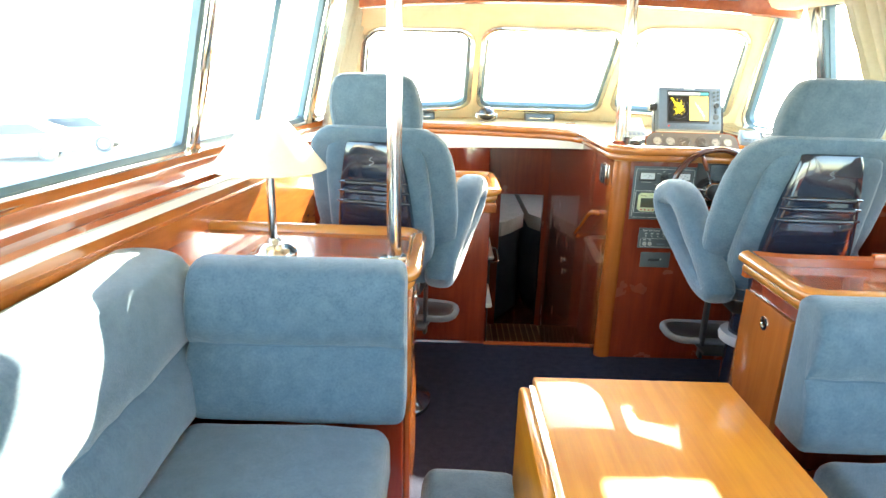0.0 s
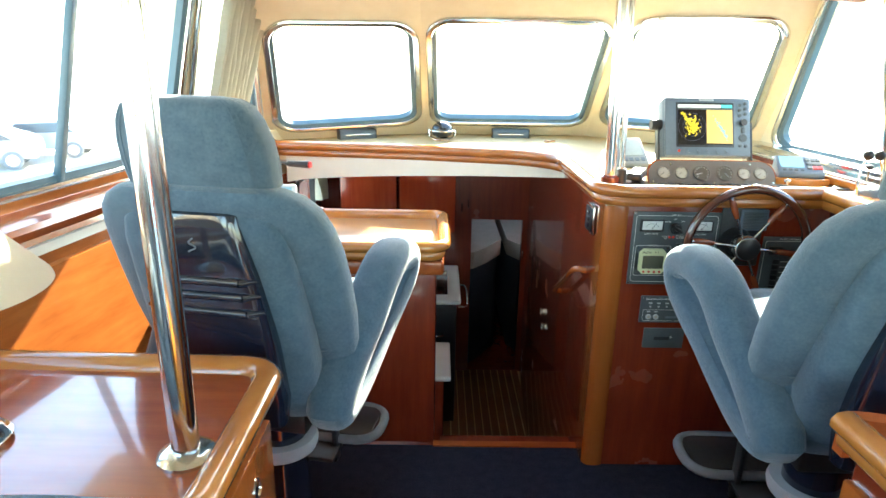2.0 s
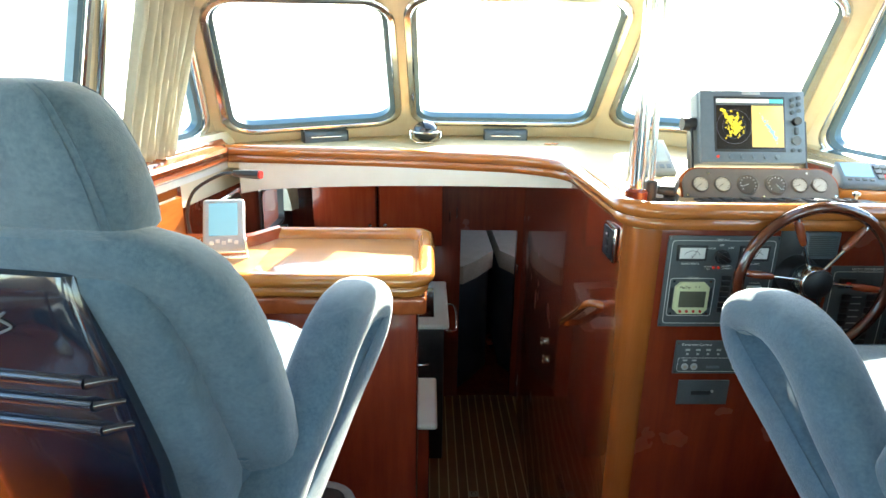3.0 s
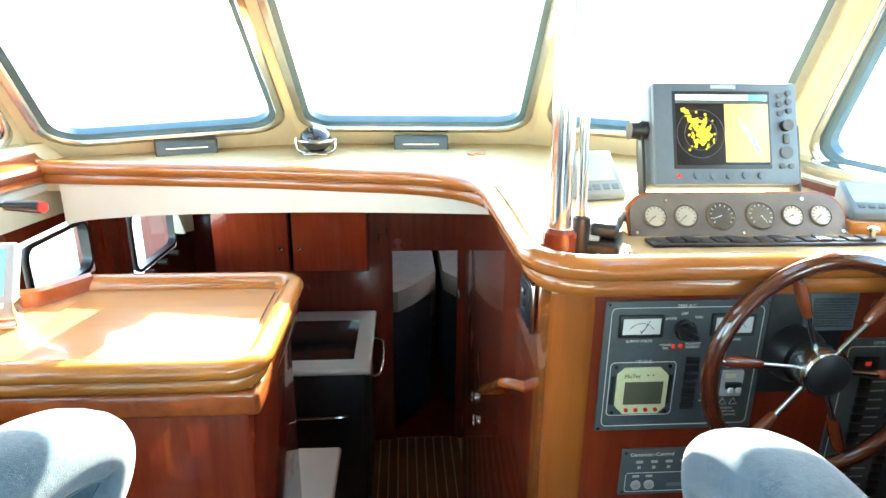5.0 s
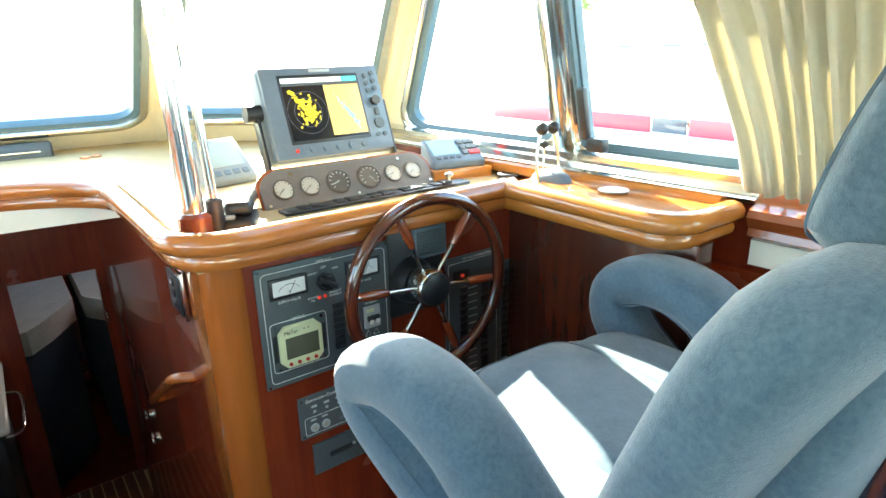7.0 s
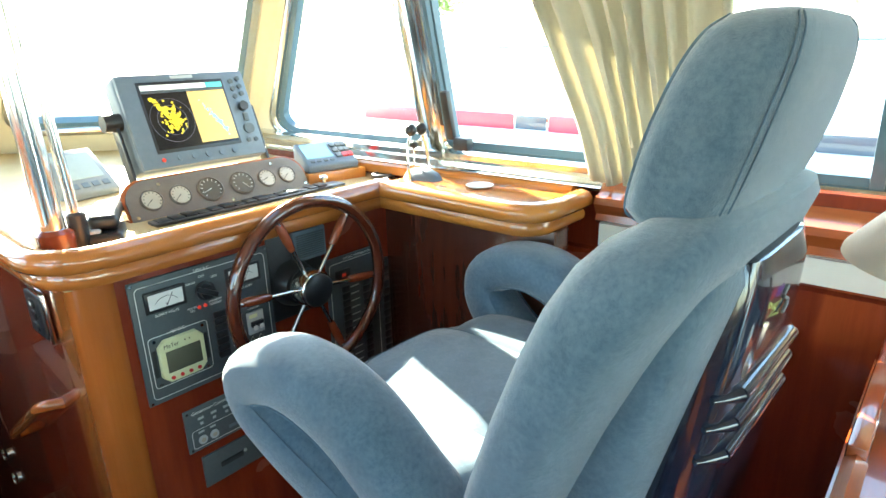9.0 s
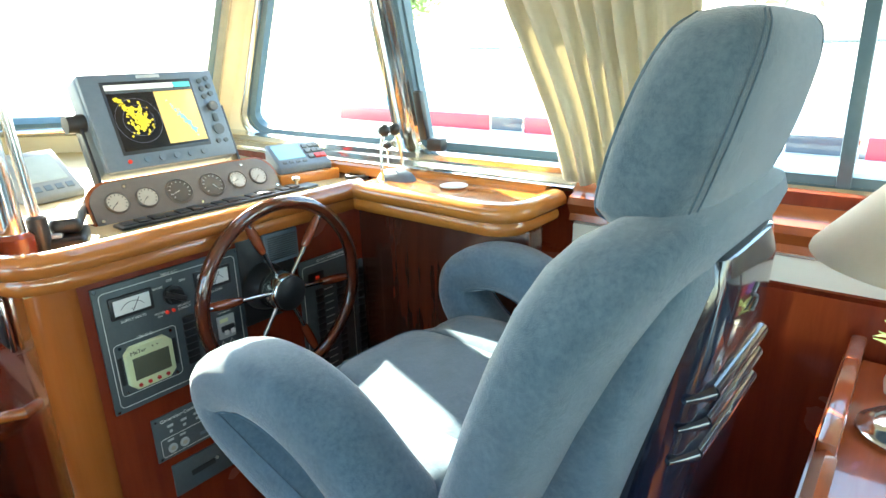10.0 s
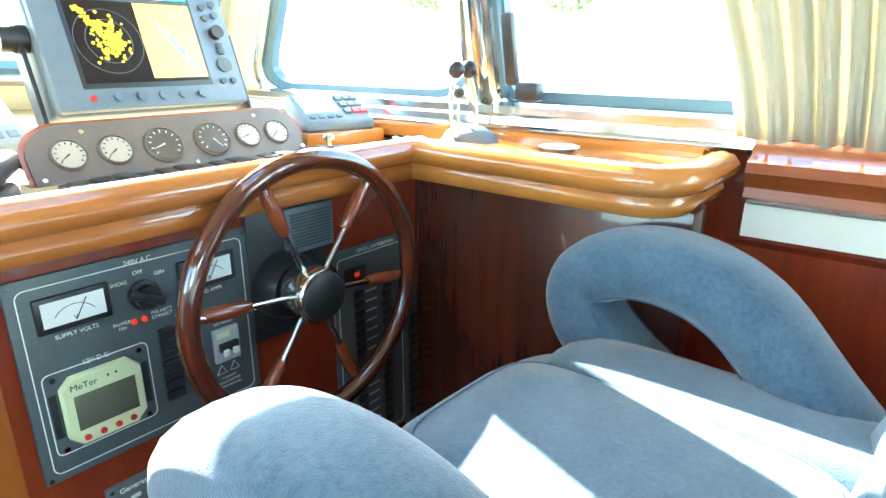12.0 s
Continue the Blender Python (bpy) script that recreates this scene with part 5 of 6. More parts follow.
part("backing", dshape(0.255, 0.112, -0.03, 0.002, 0.06), M["rail"], c, "mahogany edging")
part("plate", dshape(0.248, 0.106, 0.0, 0.006, 0.058), M["gauge_face"], c)
for i, (x, r, dark) in enumerate(((-0.190, 0.027, 0), (-0.120, 0.027, 0), (-0.040, 0.034, 1), (0.050, 0.034, 1), (0.125, 0.026, 0), (0.190, 0.026, 0))):
    g = part("gauge", lathe(bmesh.new(), [(0.0, 0.004), (r, 0.004), (r, 0.009), (r * 0.9, 0.012), (r * 0.86, 0.009), (0.0, 0.009)], 28, pose(x, 0, 0.052, 90, 0, 0)), M["gauge_face"], c, "round gauge")
    # pale dials carry the glass reflection in their colour
    part("dial", disc(x, 0.052, r * 0.85, 0.008, 0.0100, 28), M["dial_dark" if dark else "dial_light"], g, "dark dial" if dark else "pale dial")
    for k in range(11):
        a = radians(-40 + 26 * k)
        d = Vector((math.cos(a), 0, math.sin(a)))
        o = Vector((x, -0.0103, 0.052))
        part("tick", rod(bmesh.new(), o + d * r * 0.64, o + d * r * 0.78, 0.0009, 5), M["ink" if dark else "dark_ink"], g)
    a = radians(200 if i in (2, 4) else 305 if i == 3 else 215)
    part("needle", rod(bmesh.new(), (x, -0.0108, 0.052), (x + r * 0.65 * math.cos(a), -0.0108, 0.052 + r * 0.65 * math.sin(a)), 0.0013, 6, 0.0004), M["ink" if dark else "dark_ink"], g)
for x, z in ((-0.16, 0.09), (-0.235, 0.015), (0.005, 0.012), (0.155, 0.092), (0.235, 0.015)):
    part("screw", disc(x, z, 0.004, 0.005, 0.008, 12), M["chrome"], c)
# key strip below the gauges
c = thing("key_strip", (1.13, 2.975, 1.1345), "black strip of rocker keys along the dash", "switch strip")
part("base", boxm(0, 0.50, 0, 0.05, 0.0, 0.008, 0.003), M["black"], c)
for i in range(15):
    part("key", boxm(0.01 + 0.032 * i, 0.038 + 0.032 * i, 0.008, 0.042, 0.006, 0.011 + 0.0015 * (i % 3), 0.002), M["black"], c)


def wedge_box(c, w, d, h0, h1, material, name="case"):
    """A sloping instrument case, low in front."""
    bm = bmesh.new()
    vs = [(-w / 2, 0, 0), (w / 2, 0, 0), (w / 2, d, 0), (-w / 2, d, 0), (-w / 2, 0, h0), (w / 2, 0, h0), (w / 2, d, h1), (-w / 2, d, h1)]
    v = [bm.verts.new(p) for p in vs]
    for f in ((0, 3, 2, 1), (4, 5, 6, 7), (0, 1, 5, 4), (1, 2, 6, 5), (2, 3, 7, 6), (3, 0, 4, 7)):
        bm.faces.new([v[i] for i in f])
    bmesh.ops.bevel(bm, geom=list(bm.edges), offset=0.006, segments=3, profile=0.5, affect="EDGES")
    return part(name, bm, material, c)


def sloped(x0, x1, f0, f1, d, h0, h1, lift, thick=0.002):
    """A plate lying on the slope of a wedge, f from front to back."""
    bm = bmesh.new()
    z = lambda f: h0 + (h1 - h0) * f + lift
    return rings(bm, [[Vector((x, d * f, z(f) + o)) for x, f in ((x0, f0), (x1, f0), (x1, f1), (x0, f1))] for o in (-thick, 0)])


c = thing("autopilot_control", (1.70, 3.05, 1.165), "blue-grey autopilot control head with red keys", "instrument", "", -12)
wedge_box(c, 0.165, 0.10, 0.020, 0.075, M["plotter"])
part("display", sloped(-0.070, 0.015, 0.30, 0.88, 0.10, 0.020, 0.075, 0.002), M["lcd_blue"], c, "pale blue display")
for j, (f, colr) in enumerate(((0.30, "red"), (0.52, "panel"), (0.74, "panel"))):
    for x in (0.032, 0.052, 0.070):
        part("key", sloped(x - 0.008, x + 0.008, f - 0.07, f + 0.07, 0.10, 0.020, 0.075, 0.005, 0.005), M["red" if (j == 0 and x > 0.04) else "panel"], c)
for i in range(4):
    part("key", sloped(-0.066 + 0.021 * i, -0.054 + 0.021 * i, 0.13, 0.2, 0.10, 0.020, 0.075, 0.003, 0.004), M["panel"], c)
c = thing("instrument_plinth", (1.70, 3.035, 1.13), "varnished wooden plinth under the autopilot", "plinth", "", -12)
part("block", boxm(-0.095, 0.095, 0, 0.125, 0, 0.036, 0.005), M["oak"], c)
c = thing("wind_instrument", (1.15, 3.36, 1.146), "pale grey wedge instrument with a grey display", "instrument", "", 12)
wedge_box(c, 0.14, 0.11, 0.018, 0.120, M["casegrey"])
part("display", sloped(-0.052, 0.052, 0.30, 0.86, 0.11, 0.018, 0.120, 0.002), M["lcd_grey"], c, "grey display")
for i in range(4):
    part("key", sloped(-0.05 + 0.028 * i, -0.032 + 0.028 * i, 0.1, 0.2, 0.11, 0.018, 0.120, 0.003, 0.003), M["plotter"], c)

# radio handset on the dash corner
c = thing("radio_handset", (1.025, 2.99, 1.122), "black radio handset on a cradle with a coiled cord", "radio handset", "", -25)
part("cradle", boxm(-0.06, 0.04, -0.055, 0.06, 0.0, 0.035, 0.010, 3), M["black"], c)
bm = bmesh.new()
box(bm, -0.024, 0.034, -0.03, 0.14, 0.035, 0.068, 0.012, 3)
part("handset", bm, M["black"], c)
part("grille", boxm(-0.05, 0.0, -0.045, -0.005, 0.034, 0.042, 0.004), M["lightgrey"], c, "pale speaking grille")
pts = [Vector((0.05 + 0.20 * f, -0.045 - 0.01 * math.sin(6 * f), 0.012)) + Vector((0, math.cos(f * 150), math.sin(f * 150))) * 0.008 for f in [i / 220 for i in range(221)]]
part("cord", tube(bmesh.new(), pts, 0.0024, 6), M["black"], c, "coiled cord")

# throttle
c = thing("throttle", (1.765, 2.755, 1.146), "twin-lever engine control with black knobs", "throttle")
part("base", loft(bmesh.new(), [(0.0, 0, 0, 0.075, 0.13), (0.015, 0, 0, 0.075, 0.13), (0.035, 0, 0, 0.06, 0.10), (0.045, 0, 0, 0.035, 0.06), (0.047, 0, 0, 0.015, 0.03)], 28, 2.4), M["plotter"], c, "grey domed base")
for sg in (-1, 1):
    lv = part("lever", tube(bmesh.new(), smooth_path([(sg * 0.036, 0.01, 0.01), (sg * 0.040, 0.015, 0.06), (sg * 0.034, 0.018, 0.11), (sg * 0.018, 0.02, 0.145)], 6), 0.0045, 10), M["chrome"], c, "curved steel lever")
    part("knob", lathe(bmesh.new(), [(0.0, -0.017), (0.008, -0.015), (0.015, -0.007), (0.017, 0.0), (0.015, 0.008), (0.008, 0.015), (0.0, 0.017)], 18, pose(sg * 0.020, 0.02, 0.150)), M["black"], lv, "black ball knob")
part("trim_knob", lathe(bmesh.new(), [(0.0, -0.013), (0.011, -0.006), (0.013, 0.0), (0.011, 0.007), (0.0, 0.013)], 16, pose(0.0, 0.03, 0.108)), M["black"], c)
part("lever", rod(bmesh.new(), (0, 0.03, 0.03), (0, 0.03, 0.10), 0.003, 8), M["chrome"], c)
c = thing("thruster_joystick", (1.615, 2.995, 1.134), "small chrome joystick on a grey pad", "joystick")
part("pad", boxm(-0.025, 0.06, -0.02, 0.03, 0, 0.008, 0.003), M["plotter"], c)
part("stick", rod(bmesh.new(), (0, 0, 0.005), (0, 0, 0.026), 0.005, 12), M["chrome"], c)
part("knob", lathe(bmesh.new(), [(0.0, 0.024), (0.011, 0.026), (0.012, 0.032), (0.008, 0.037), (0.0, 0.038)], 18), M["chrome"], c)
c = thing("cup_ring", (1.80, 2.95, 1.133), "black round cup ring let into the dash", "cup holder")
part("ring", tube(bmesh.new(), [Vector((0.028 * math.cos(a), 0.028 * math.sin(a), 0.012)) for a in [2 * math.pi * i / 28 for i in range(28)]], 0.008, 10, True), M["black"], c)
part("dish", lathe(bmesh.new(), [(0.0, 0.0), (0.027, 0.0), (0.027, 0.006), (0.0, 0.006)], 24), M["black"], c)
c = thing("saucer", (1.765, 2.56, 1.166), "small white dish on the ledge", "dish")
part("dish", lathe(bmesh.new(), [(0.0, 0), (0.025, 0), (0.036, 0.006), (0.034, 0.007), (0.024, 0.002), (0.0, 0.002)], 28), M["white"], c)

# demister housings and searchlight under the windscreen
for x, y, rz in ((-0.165, 4.075, 25), (0.69, 4.19, 0)):
    c = thing("demister", (x, y, 1.165), "dark grey demister housing below the windscreen", "demister", "demisters", rz)
    bm = bmesh.new()
    o = [(-0.028, 0), (0.028, 0), (0.028, 0.03), (0.022, 0.048), (0.008, 0.056), (-0.012, 0.054), (-0.024, 0.042), (-0.028, 0.025)]
    rings(bm, [[Vector((xx, a, b)) for a, b in o] for xx in (-0.10, 0.10)])
    part("housing", bm, M["panel"], c)
    part("slot", boxm(-0.07, 0.07, -0.031, -0.026, 0.022, 0.028, 0.001), M["chrome"], c, "bright outlet slot")
    for sx in (-0.104, 0.100):
        part("end_cap", boxm(sx, sx + 0.006, -0.03, 0.03, 0.0, 0.054, 0.003), M["black"], c)
c = thing("compass", (0.304, 4.06, 1.166), "domed chrome compass in a bracket", "compass")
part("bowl", lathe(bmesh.new(), [(0.0, 0.012), (0.03, 0.014), (0.052, 0.03), (0.06, 0.052), (0.052, 0.078), (0.03, 0.096), (0.0, 0.102)], 28), M["glass_dark"], c, "dark glass dome")
part("band", tube(bmesh.new(), [Vector((0.061 * math.cos(a), 0.061 * math.sin(a), 0.052)) for a in [2 * math.pi * i / 32 for i in range(32)]], 0.005, 8, True), M["chrome"], c)
for sg in (-1, 1):
    part("bracket", tube(bmesh.new(), smooth_path([(sg * 0.035, -0.01, 0.004), (sg * 0.066, -0.005, 0.02), (sg * 0.07, 0, 0.06)], 6), 0.006, 8), M["chrome"], c)
part("foot", boxm(-0.045, 0.045, -0.03, 0.03, 0.0, 0.008, 0.003), M["chrome"], c)
for x, y in ((0.875, 4.05), (0.91, 4.065)):
    c = thing("brass_ring", (x, y, 1.1655), "small brass ring lying on the shelf", "ring", "brass rings")
    part("hoop", tube(bmesh.new(), [Vector((0.014 * math.cos(a), 0.014 * math.sin(a), 0.004)) for a in [2 * math.pi * i / 20 for i in range(20)]], 0.0035, 8, True), M["oak"], c)

# ---------- chart table things ----------
c = thing("chart_instrument", (-0.375, 3.20, 0.88), "pale grey portable instrument with a blue display on a steel bracket", "instrument", "", 10)
br = part("bracket", boxm(-0.075, 0.075, -0.02, 0.035, 0.0, 0.006, 0.001), M["chrome"], c, "steel bracket")
for x in (-0.078, 0.073):
    part("cheek", boxm(x, x + 0.005, -0.015, 0.03, 0.0, 0.065, 0.001), M["chrome"], br)
m_ = pose(0, -0.01, 0.03, -32, 0, 0)
bm = boxm(-0.068, 0.068, 0.0, 0.035, 0.0, 0.185, 0.010, 3)
bmesh.ops.transform(bm, matrix=m_, verts=bm.verts)
case = part("case", bm, M["lightgrey"], c)
bm = pbox(-0.047, 0.047, 0.052, 0.168, 0.0, 0.002)
bmesh.ops.transform(bm, matrix=m_, verts=bm.verts)
part("display", bm, M["lcd_blue"], case, "pale blue display")
for i in range(5):
    bm = pbox(-0.045 + 0.02 * i, -0.031 + 0.02 * i, 0.02 + 0.006 * (i % 2), 0.033 + 0.006 * (i % 2), 0.0, 0.004, 0.002)
    bmesh.ops.transform(bm, matrix=m_, verts=bm.verts)
    part("key", bm, M["white"], case)
c = thing("reading_lamp", (-0.56, 3.40, 0.88), "black flexible reading lamp with a red-tipped head", "lamp")
part("stem", tube(bmesh.new(), smooth_path([(0, 0, 0), (-0.01, 0.01, 0.10), (0.03, 0.0, 0.19), (0.14, -0.03, 0.255), (0.20, -0.04, 0.262)], 8), 0.006, 10), M["black"], c)
hd = part("head", rod(bmesh.new(), (0.19, -0.04, 0.262), (0.285, -0.06, 0.262), 0.012, 14, 0.016), M["black"], c)
part("tip", rod(bmesh.new(), (0.285, -0.06, 0.262), (0.293, -0.062, 0.262), 0.014, 14), M["red"], hd, "red lens")
for x in (-0.14, 0.18):
    c = thing("hinge", (x, 3.40, 0.88), "small brass lid hinge on the chart table", "hinge", "chart table hinges")
    part("leaf", boxm(-0.022, 0.022, -0.008, 0.008, 0.0, 0.004, 0.001), M["dial_light"], c)
part("lid", boxm(-0.24, 0.265, 3.0, 3.40, 0.8805, 0.887, 0.002), M["chart_wood"], bpy.data.objects["chart_table"], "tan hinged lid")
part("lower_step", boxm(-0.42, 0.312, 2.955, 3.02, -0.105, -0.045, 0.012, 3), M["rail"], bpy.data.objects["chart_table"], "stepped mahogany trim").location.z = 0.8805
part("lower_step", boxm(0.262, 0.3145, 2.9575, 3.47, -0.1035, -0.0465, 0.012, 3), M["rail"], bpy.data.objects["chart_table"], "stepped mahogany trim").location.z = 0.879

# ---------- curtains ----------
def curtain(name, xf, sgn, y0, y1, z0, z1, folds, top_spread, label):
    """Pleated cloth hanging along a side wall, gathered at its foot."""
    bm = bmesh.new()
    n, k = folds * 12, 22
    loops = []
    for j in range(k + 1):
        g = j / k
        z = z0 + (z1 - z0) * g
        row = []
        for i in range(n + 1):
            f = i / n
            sp = 1 + top_spread * g ** 1.3
            y = y0 + (y1 - y0) * f * sp
            amp = 0.014 + 0.014 * g * (1 + 0.4 * math.sin(f * 17))
            ph = folds * 2 * math.pi * f + 0.8 * math.sin(3.1 * f * folds * 0.37 + 1.3) + 0.6 * math.sin(5 * g + f * 9)
            sn = math.sin(ph)
            w_ = math.copysign(abs(sn) ** 0.7, sn) * amp + 0.006 * math.sin(2.3 * ph + 4 * g) * (1.1 - g) + 0.004 * noise.noise(Vector((f * 14, g * 9, 0)))
            x = xf(y) - sgn * (0.09 + LEANIN * (z - SILL) + w_)
            row.append(Vector((x, y, z + 0.004 * math.sin(ph * 0.5) * (1 - g))))
        loops.append(row)
    rings(bm, loops, closed=False)
    c = thing(name, (0, 0, 0), label, "curtain", "curtains")
    cl = part("cloth", bm, M["curtain"], c, "", 70)
    so = cl.modifiers.new("thickness", "SOLIDIFY")
    so.thickness = 0.003
    rail = bmesh.new()
    rod(rail, (xf(y0) - sgn * (0.075 + LEANIN * (z1 - SILL)), y0 - 0.02, z1), (xf(y0) - sgn * (0.075 + LEANIN * (z1 - SILL)), y0 + (y1 - y0) * (1 + top_spread) + 0.02, z1), 0.007, 10)
    part("track", rail, M["white"], c)
    return c


curtain("curtain", xr, 1, 2.0, 2.295, 1.203, 1.90, 9, 0.82, "cream pleated curtain gathered beside the helm")
curtain("curtain", xl, -1, 3.12, 3.42, 1.20, 1.90, 8, 0.15, "cream pleated curtain by the forward side window")

# window catch on the sliding pane, starboard
c = thing("window_catch", (1.845, 2.70, 1.24), "black plastic sliding-window catch by the helm", "catch")
part("bar", boxm(-0.012, 0.006, -0.012, 0.012, 0.03, 0.16, 0.004, m=pose(-0.01, 0, 0, 0, -12, 0)), M["black"], c)
part("thumb", boxm(-0.03, 0.0, -0.06, -0.01, 0.0, 0.035, 0.006), M["black"], c)
# sliding pane stiles
for side, xf, sg, y, wd in (("port", xl, -1, 2.46, 0.022), ("starboard", xr, 1, 1.76, 0.02), ("starboard", xr, 1, 2.765, 0.03)):
    bm = bmesh.new()
    p0, p1 = Vector((xf(y) - sg * 0.0, y, SILL + 0.02)), Vector((xf(y) - sg * LEANIN * 0.58, y, SILL + 0.58))
    box(bm, -0.012, 0.012, -wd / 2, wd / 2, 0, (p1 - p0).length, 0.002, 2, Matrix.Translation(p0) @ (p1 - p0).to_track_quat("Z", "Y").to_matrix().to_4x4())
    structure("window_stile_" + side, bm, M["gasket"], "dark upright of a sliding window")
bm = bmesh.new()
y = 2.81
p0, p1 = Vector((xr(y) - 0.03, y, SILL + 0.005)), Vector((xr(y) - 0.03 - LEANIN * 0.64, y, SILL + 0.64))
box(bm, -0.012, 0.012, -0.024, 0.024, 0, (p1 - p0).length, 0.004, 2, Matrix.Translation(p0) @ (p1 - p0).to_track_quat("Z", "Y").to_matrix().to_4x4())
structure("window_post_starboard", bm, M["chrome"], "polished steel window post")

# padded pelmets along the top of the side windows
for side, xf, sg in (("port", xl, -1), ("starboard", xr, 1)):
    bm = bmesh.new()
    loops = []
    for y, k in ((AFT, 1.0), (0.0, 1.0), (1.5, 1.0), (2.6, 1.0), (2.95, 1.0), (3.0, 0.93), (3.03, 0.75), (3.045, 0.45)):
        x = xf(y) - sg * LEANIN * (CEIL - SILL)
        loops.append([Vector((x - sg * (0.045 + (a - 0.045) * k), y, 1.905 + (z - 1.905) * k)) for a, z in ((-0.01, 1.957), (0.10, 1.957), (0.118, 1.93), (0.115, 1.88), (0.095, 1.85), (0.06, 1.838), (0.01, 1.838), (-0.01, 1.85))])
    rings(bm, loops)
    structure("trim_pelmet_" + side, bm, M["cream"], "cream padded pelmet over the side windows")

# overhead console with radios
bm = bmesh.new()
loops = []
for i in range(13):
    f = i / 12
    x = -0.42 + 2.20 * f
    y = 3.16 - 0.16 * (2 * f - 1) ** 2
    lo = 1.858 - 0.06 * abs((x - 0.68) / 1.1) ** 2.2
    loops.append([Vector((x, y, lo + 0.007)), Vector((x, y + 0.02, lo)), Vector((x, y + 0.05, lo)), Vector((x, y + 0.05, CEIL)), Vector((x, y - 0.03, CEIL))])
rings(bm, loops)
structure("overhead_console", bm, M["rail"], "varnished mahogany overhead console")
for x, wd in ((0.10, 0.14), (0.86, 0.12), (1.10, 0.16), (1.28, 0.10), (1.42, 0.10)):
    f = (x + 0.32) / 1.92
    y = 3.16 - 0.16 * (2 * f - 1) ** 2
    c = thing("radio_set", (x, y - 0.01, 1.905), "dark grey radio set in the overhead console", "radio", "overhead radios")
    part("face", boxm(-wd / 2, wd / 2, -0.045, 0.0, -0.022, 0.030, 0.004), M["panel"], c)
    part("display", boxm(-wd * 0.3, wd * 0.2, -0.047, -0.044, -0.006, 0.018, 0.001), M["lcd_grey"], c)
    part("knob", rod(bmesh.new(), (wd * 0.36, -0.044, 0.004), (wd * 0.36, -0.056, 0.004), 0.008, 12), M["black"], c)

# ---------- galley ----------
c = thing("galley_cabinet", (0, 0, 0), "dark mahogany galley cabinet with a white worktop", "cabinet")
part("body", boxm(GW + 0.01, 0.33, 3.50, 3.89, SOLE, 0.0, 0.01), M["mahogany"], c)
part("worktop", boxm(GW + 0.01, 0.365, 3.49, 3.90, 0.0, 0.03, 0.012, 3), M["white"], c, "white worktop")
c = thing("cooker", (0, 0, 0), "white cooker with a smoked glass lid and a steel rail", "cooker")
part("body", boxm(-0.14, 0.42, 4.53, 5.26, SOLE, 0.0, 0.01), M["black"], c, "black oven front")
part("hob_frame", boxm(-0.16, 0.45, 4.51, 5.26, 0.0, 0.035, 0.015, 3), M["white"], c, "white hob surround")
part("hob_glass", boxm(-0.07, 0.36, 4.62, 5.10, 0.034, 0.040, 0.002), M["glass_dark"], c, "smoked glass lid")
part("rail", tube(bmesh.new(), smooth_path([(0.43, 4.56, -0.03), (0.48, 4.58, -0.035), (0.50, 4.66, -0.035), (0.50, 4.95, -0.035), (0.44, 5.0, -0.03)], 5), 0.007, 10), M["chrome"], c)
part("handle", tube(bmesh.new(), smooth_path([(0.0, 4.528, -0.22), (0.02, 4.49, -0.22), (0.30, 4.49, -0.22), (0.32, 4.528, -0.22)], 5), 0.007, 8), M["chrome"], c)
for k, (x0, x1) in enumerate(((-0.44, -0.018), (-0.008, 0.42))):
    c = thing("wall_cupboard", (0, 0, 0), "red-brown mahogany galley cupboard door", "cupboard", "galley cupboards")
    part("carcass", boxm(x0, x1, 5.10, 5.29, 0.34, 1.02, 0.004), M["mahogany"], c)
    part("door", boxm(x0 + 0.008, x1 - 0.008, 5.082, 5.102, 0.352, 1.01, 0.006), M["redwood"], c)
    xk = x1 - 0.045 if k == 0 else x0 + 0.045
    part("knob", lathe(bmesh.new(), [(0.0, 0), (0.008, 0), (0.007, 0.012), (0.014, 0.018), (0.012, 0.026), (0.0, 0.028)], 16, pose(xk, 5.082, 0.495, 90, 0, 0)), M["chrome"], c, "bright round knob")
for y0, y1, z0, z1 in ((3.77, 4.19, 0.69, 0.91), (4.53, 5.05, 0.53, 0.83)):
    w_ = tagged(new("portlight"), "galley portlight with a dark frame, bright daylight outside", "window", "portlights", "structure")
    q = Quad((GW + 0.002, y0, z0), (GW + 0.002, y1, z0), (GW + 0.002, y1, z1), (GW + 0.002, y0, z1))
    bm = bmesh.new()
    hole = (0.02, q.w - 0.02, 0.02, q.h - 0.02)
    rings(bm, [[q.at(u, v, o) for u, v in grow(hole, 0.04, d)] for d, o in ((0, -0.03), (0, 0.008), (0.016, 0.008), (0.016, -0.002))], ends=True)
    part("window_frame", bm, M["black"], w_, "dark frame")
    for yk in (0.2, 0.5, 0.8):
        bm = bmesh.new()
        rod(bm, q.at(q.w * yk, -0.015, 0.0), q.at(q.w * yk, -0.015, 0.045), 0.014, 12)
        part("catch", bm, M["black"], w_, "black screw catch")
    bm = bmesh.new()
    bm.faces.new([bm.verts.new(q.at(u, v, -0.02)) for u, v in round_rect(*hole, 0.04)])
    part("pane", bm, M["glass"], w_, "clear pane", 0).visible_shadow = False
c = thing("portlight_curtain", (0, 0, 0), "short cream curtain tied beside the portlight", "curtain")
bm = bmesh.new()
loops = []
for j in range(12):
    g = j / 11
    loops.append([Vector((GW + 0.05 + 0.018 * math.sin(a * 3 + j * 0.4) + 0.03 * math.cos(a), 5.06 + (0.05 + 0.03 * math.sin(math.pi * g)) * math.sin(a), 0.60 + 0.36 * g)) for a in [2 * math.pi * i / 30 for i in range(30)]])
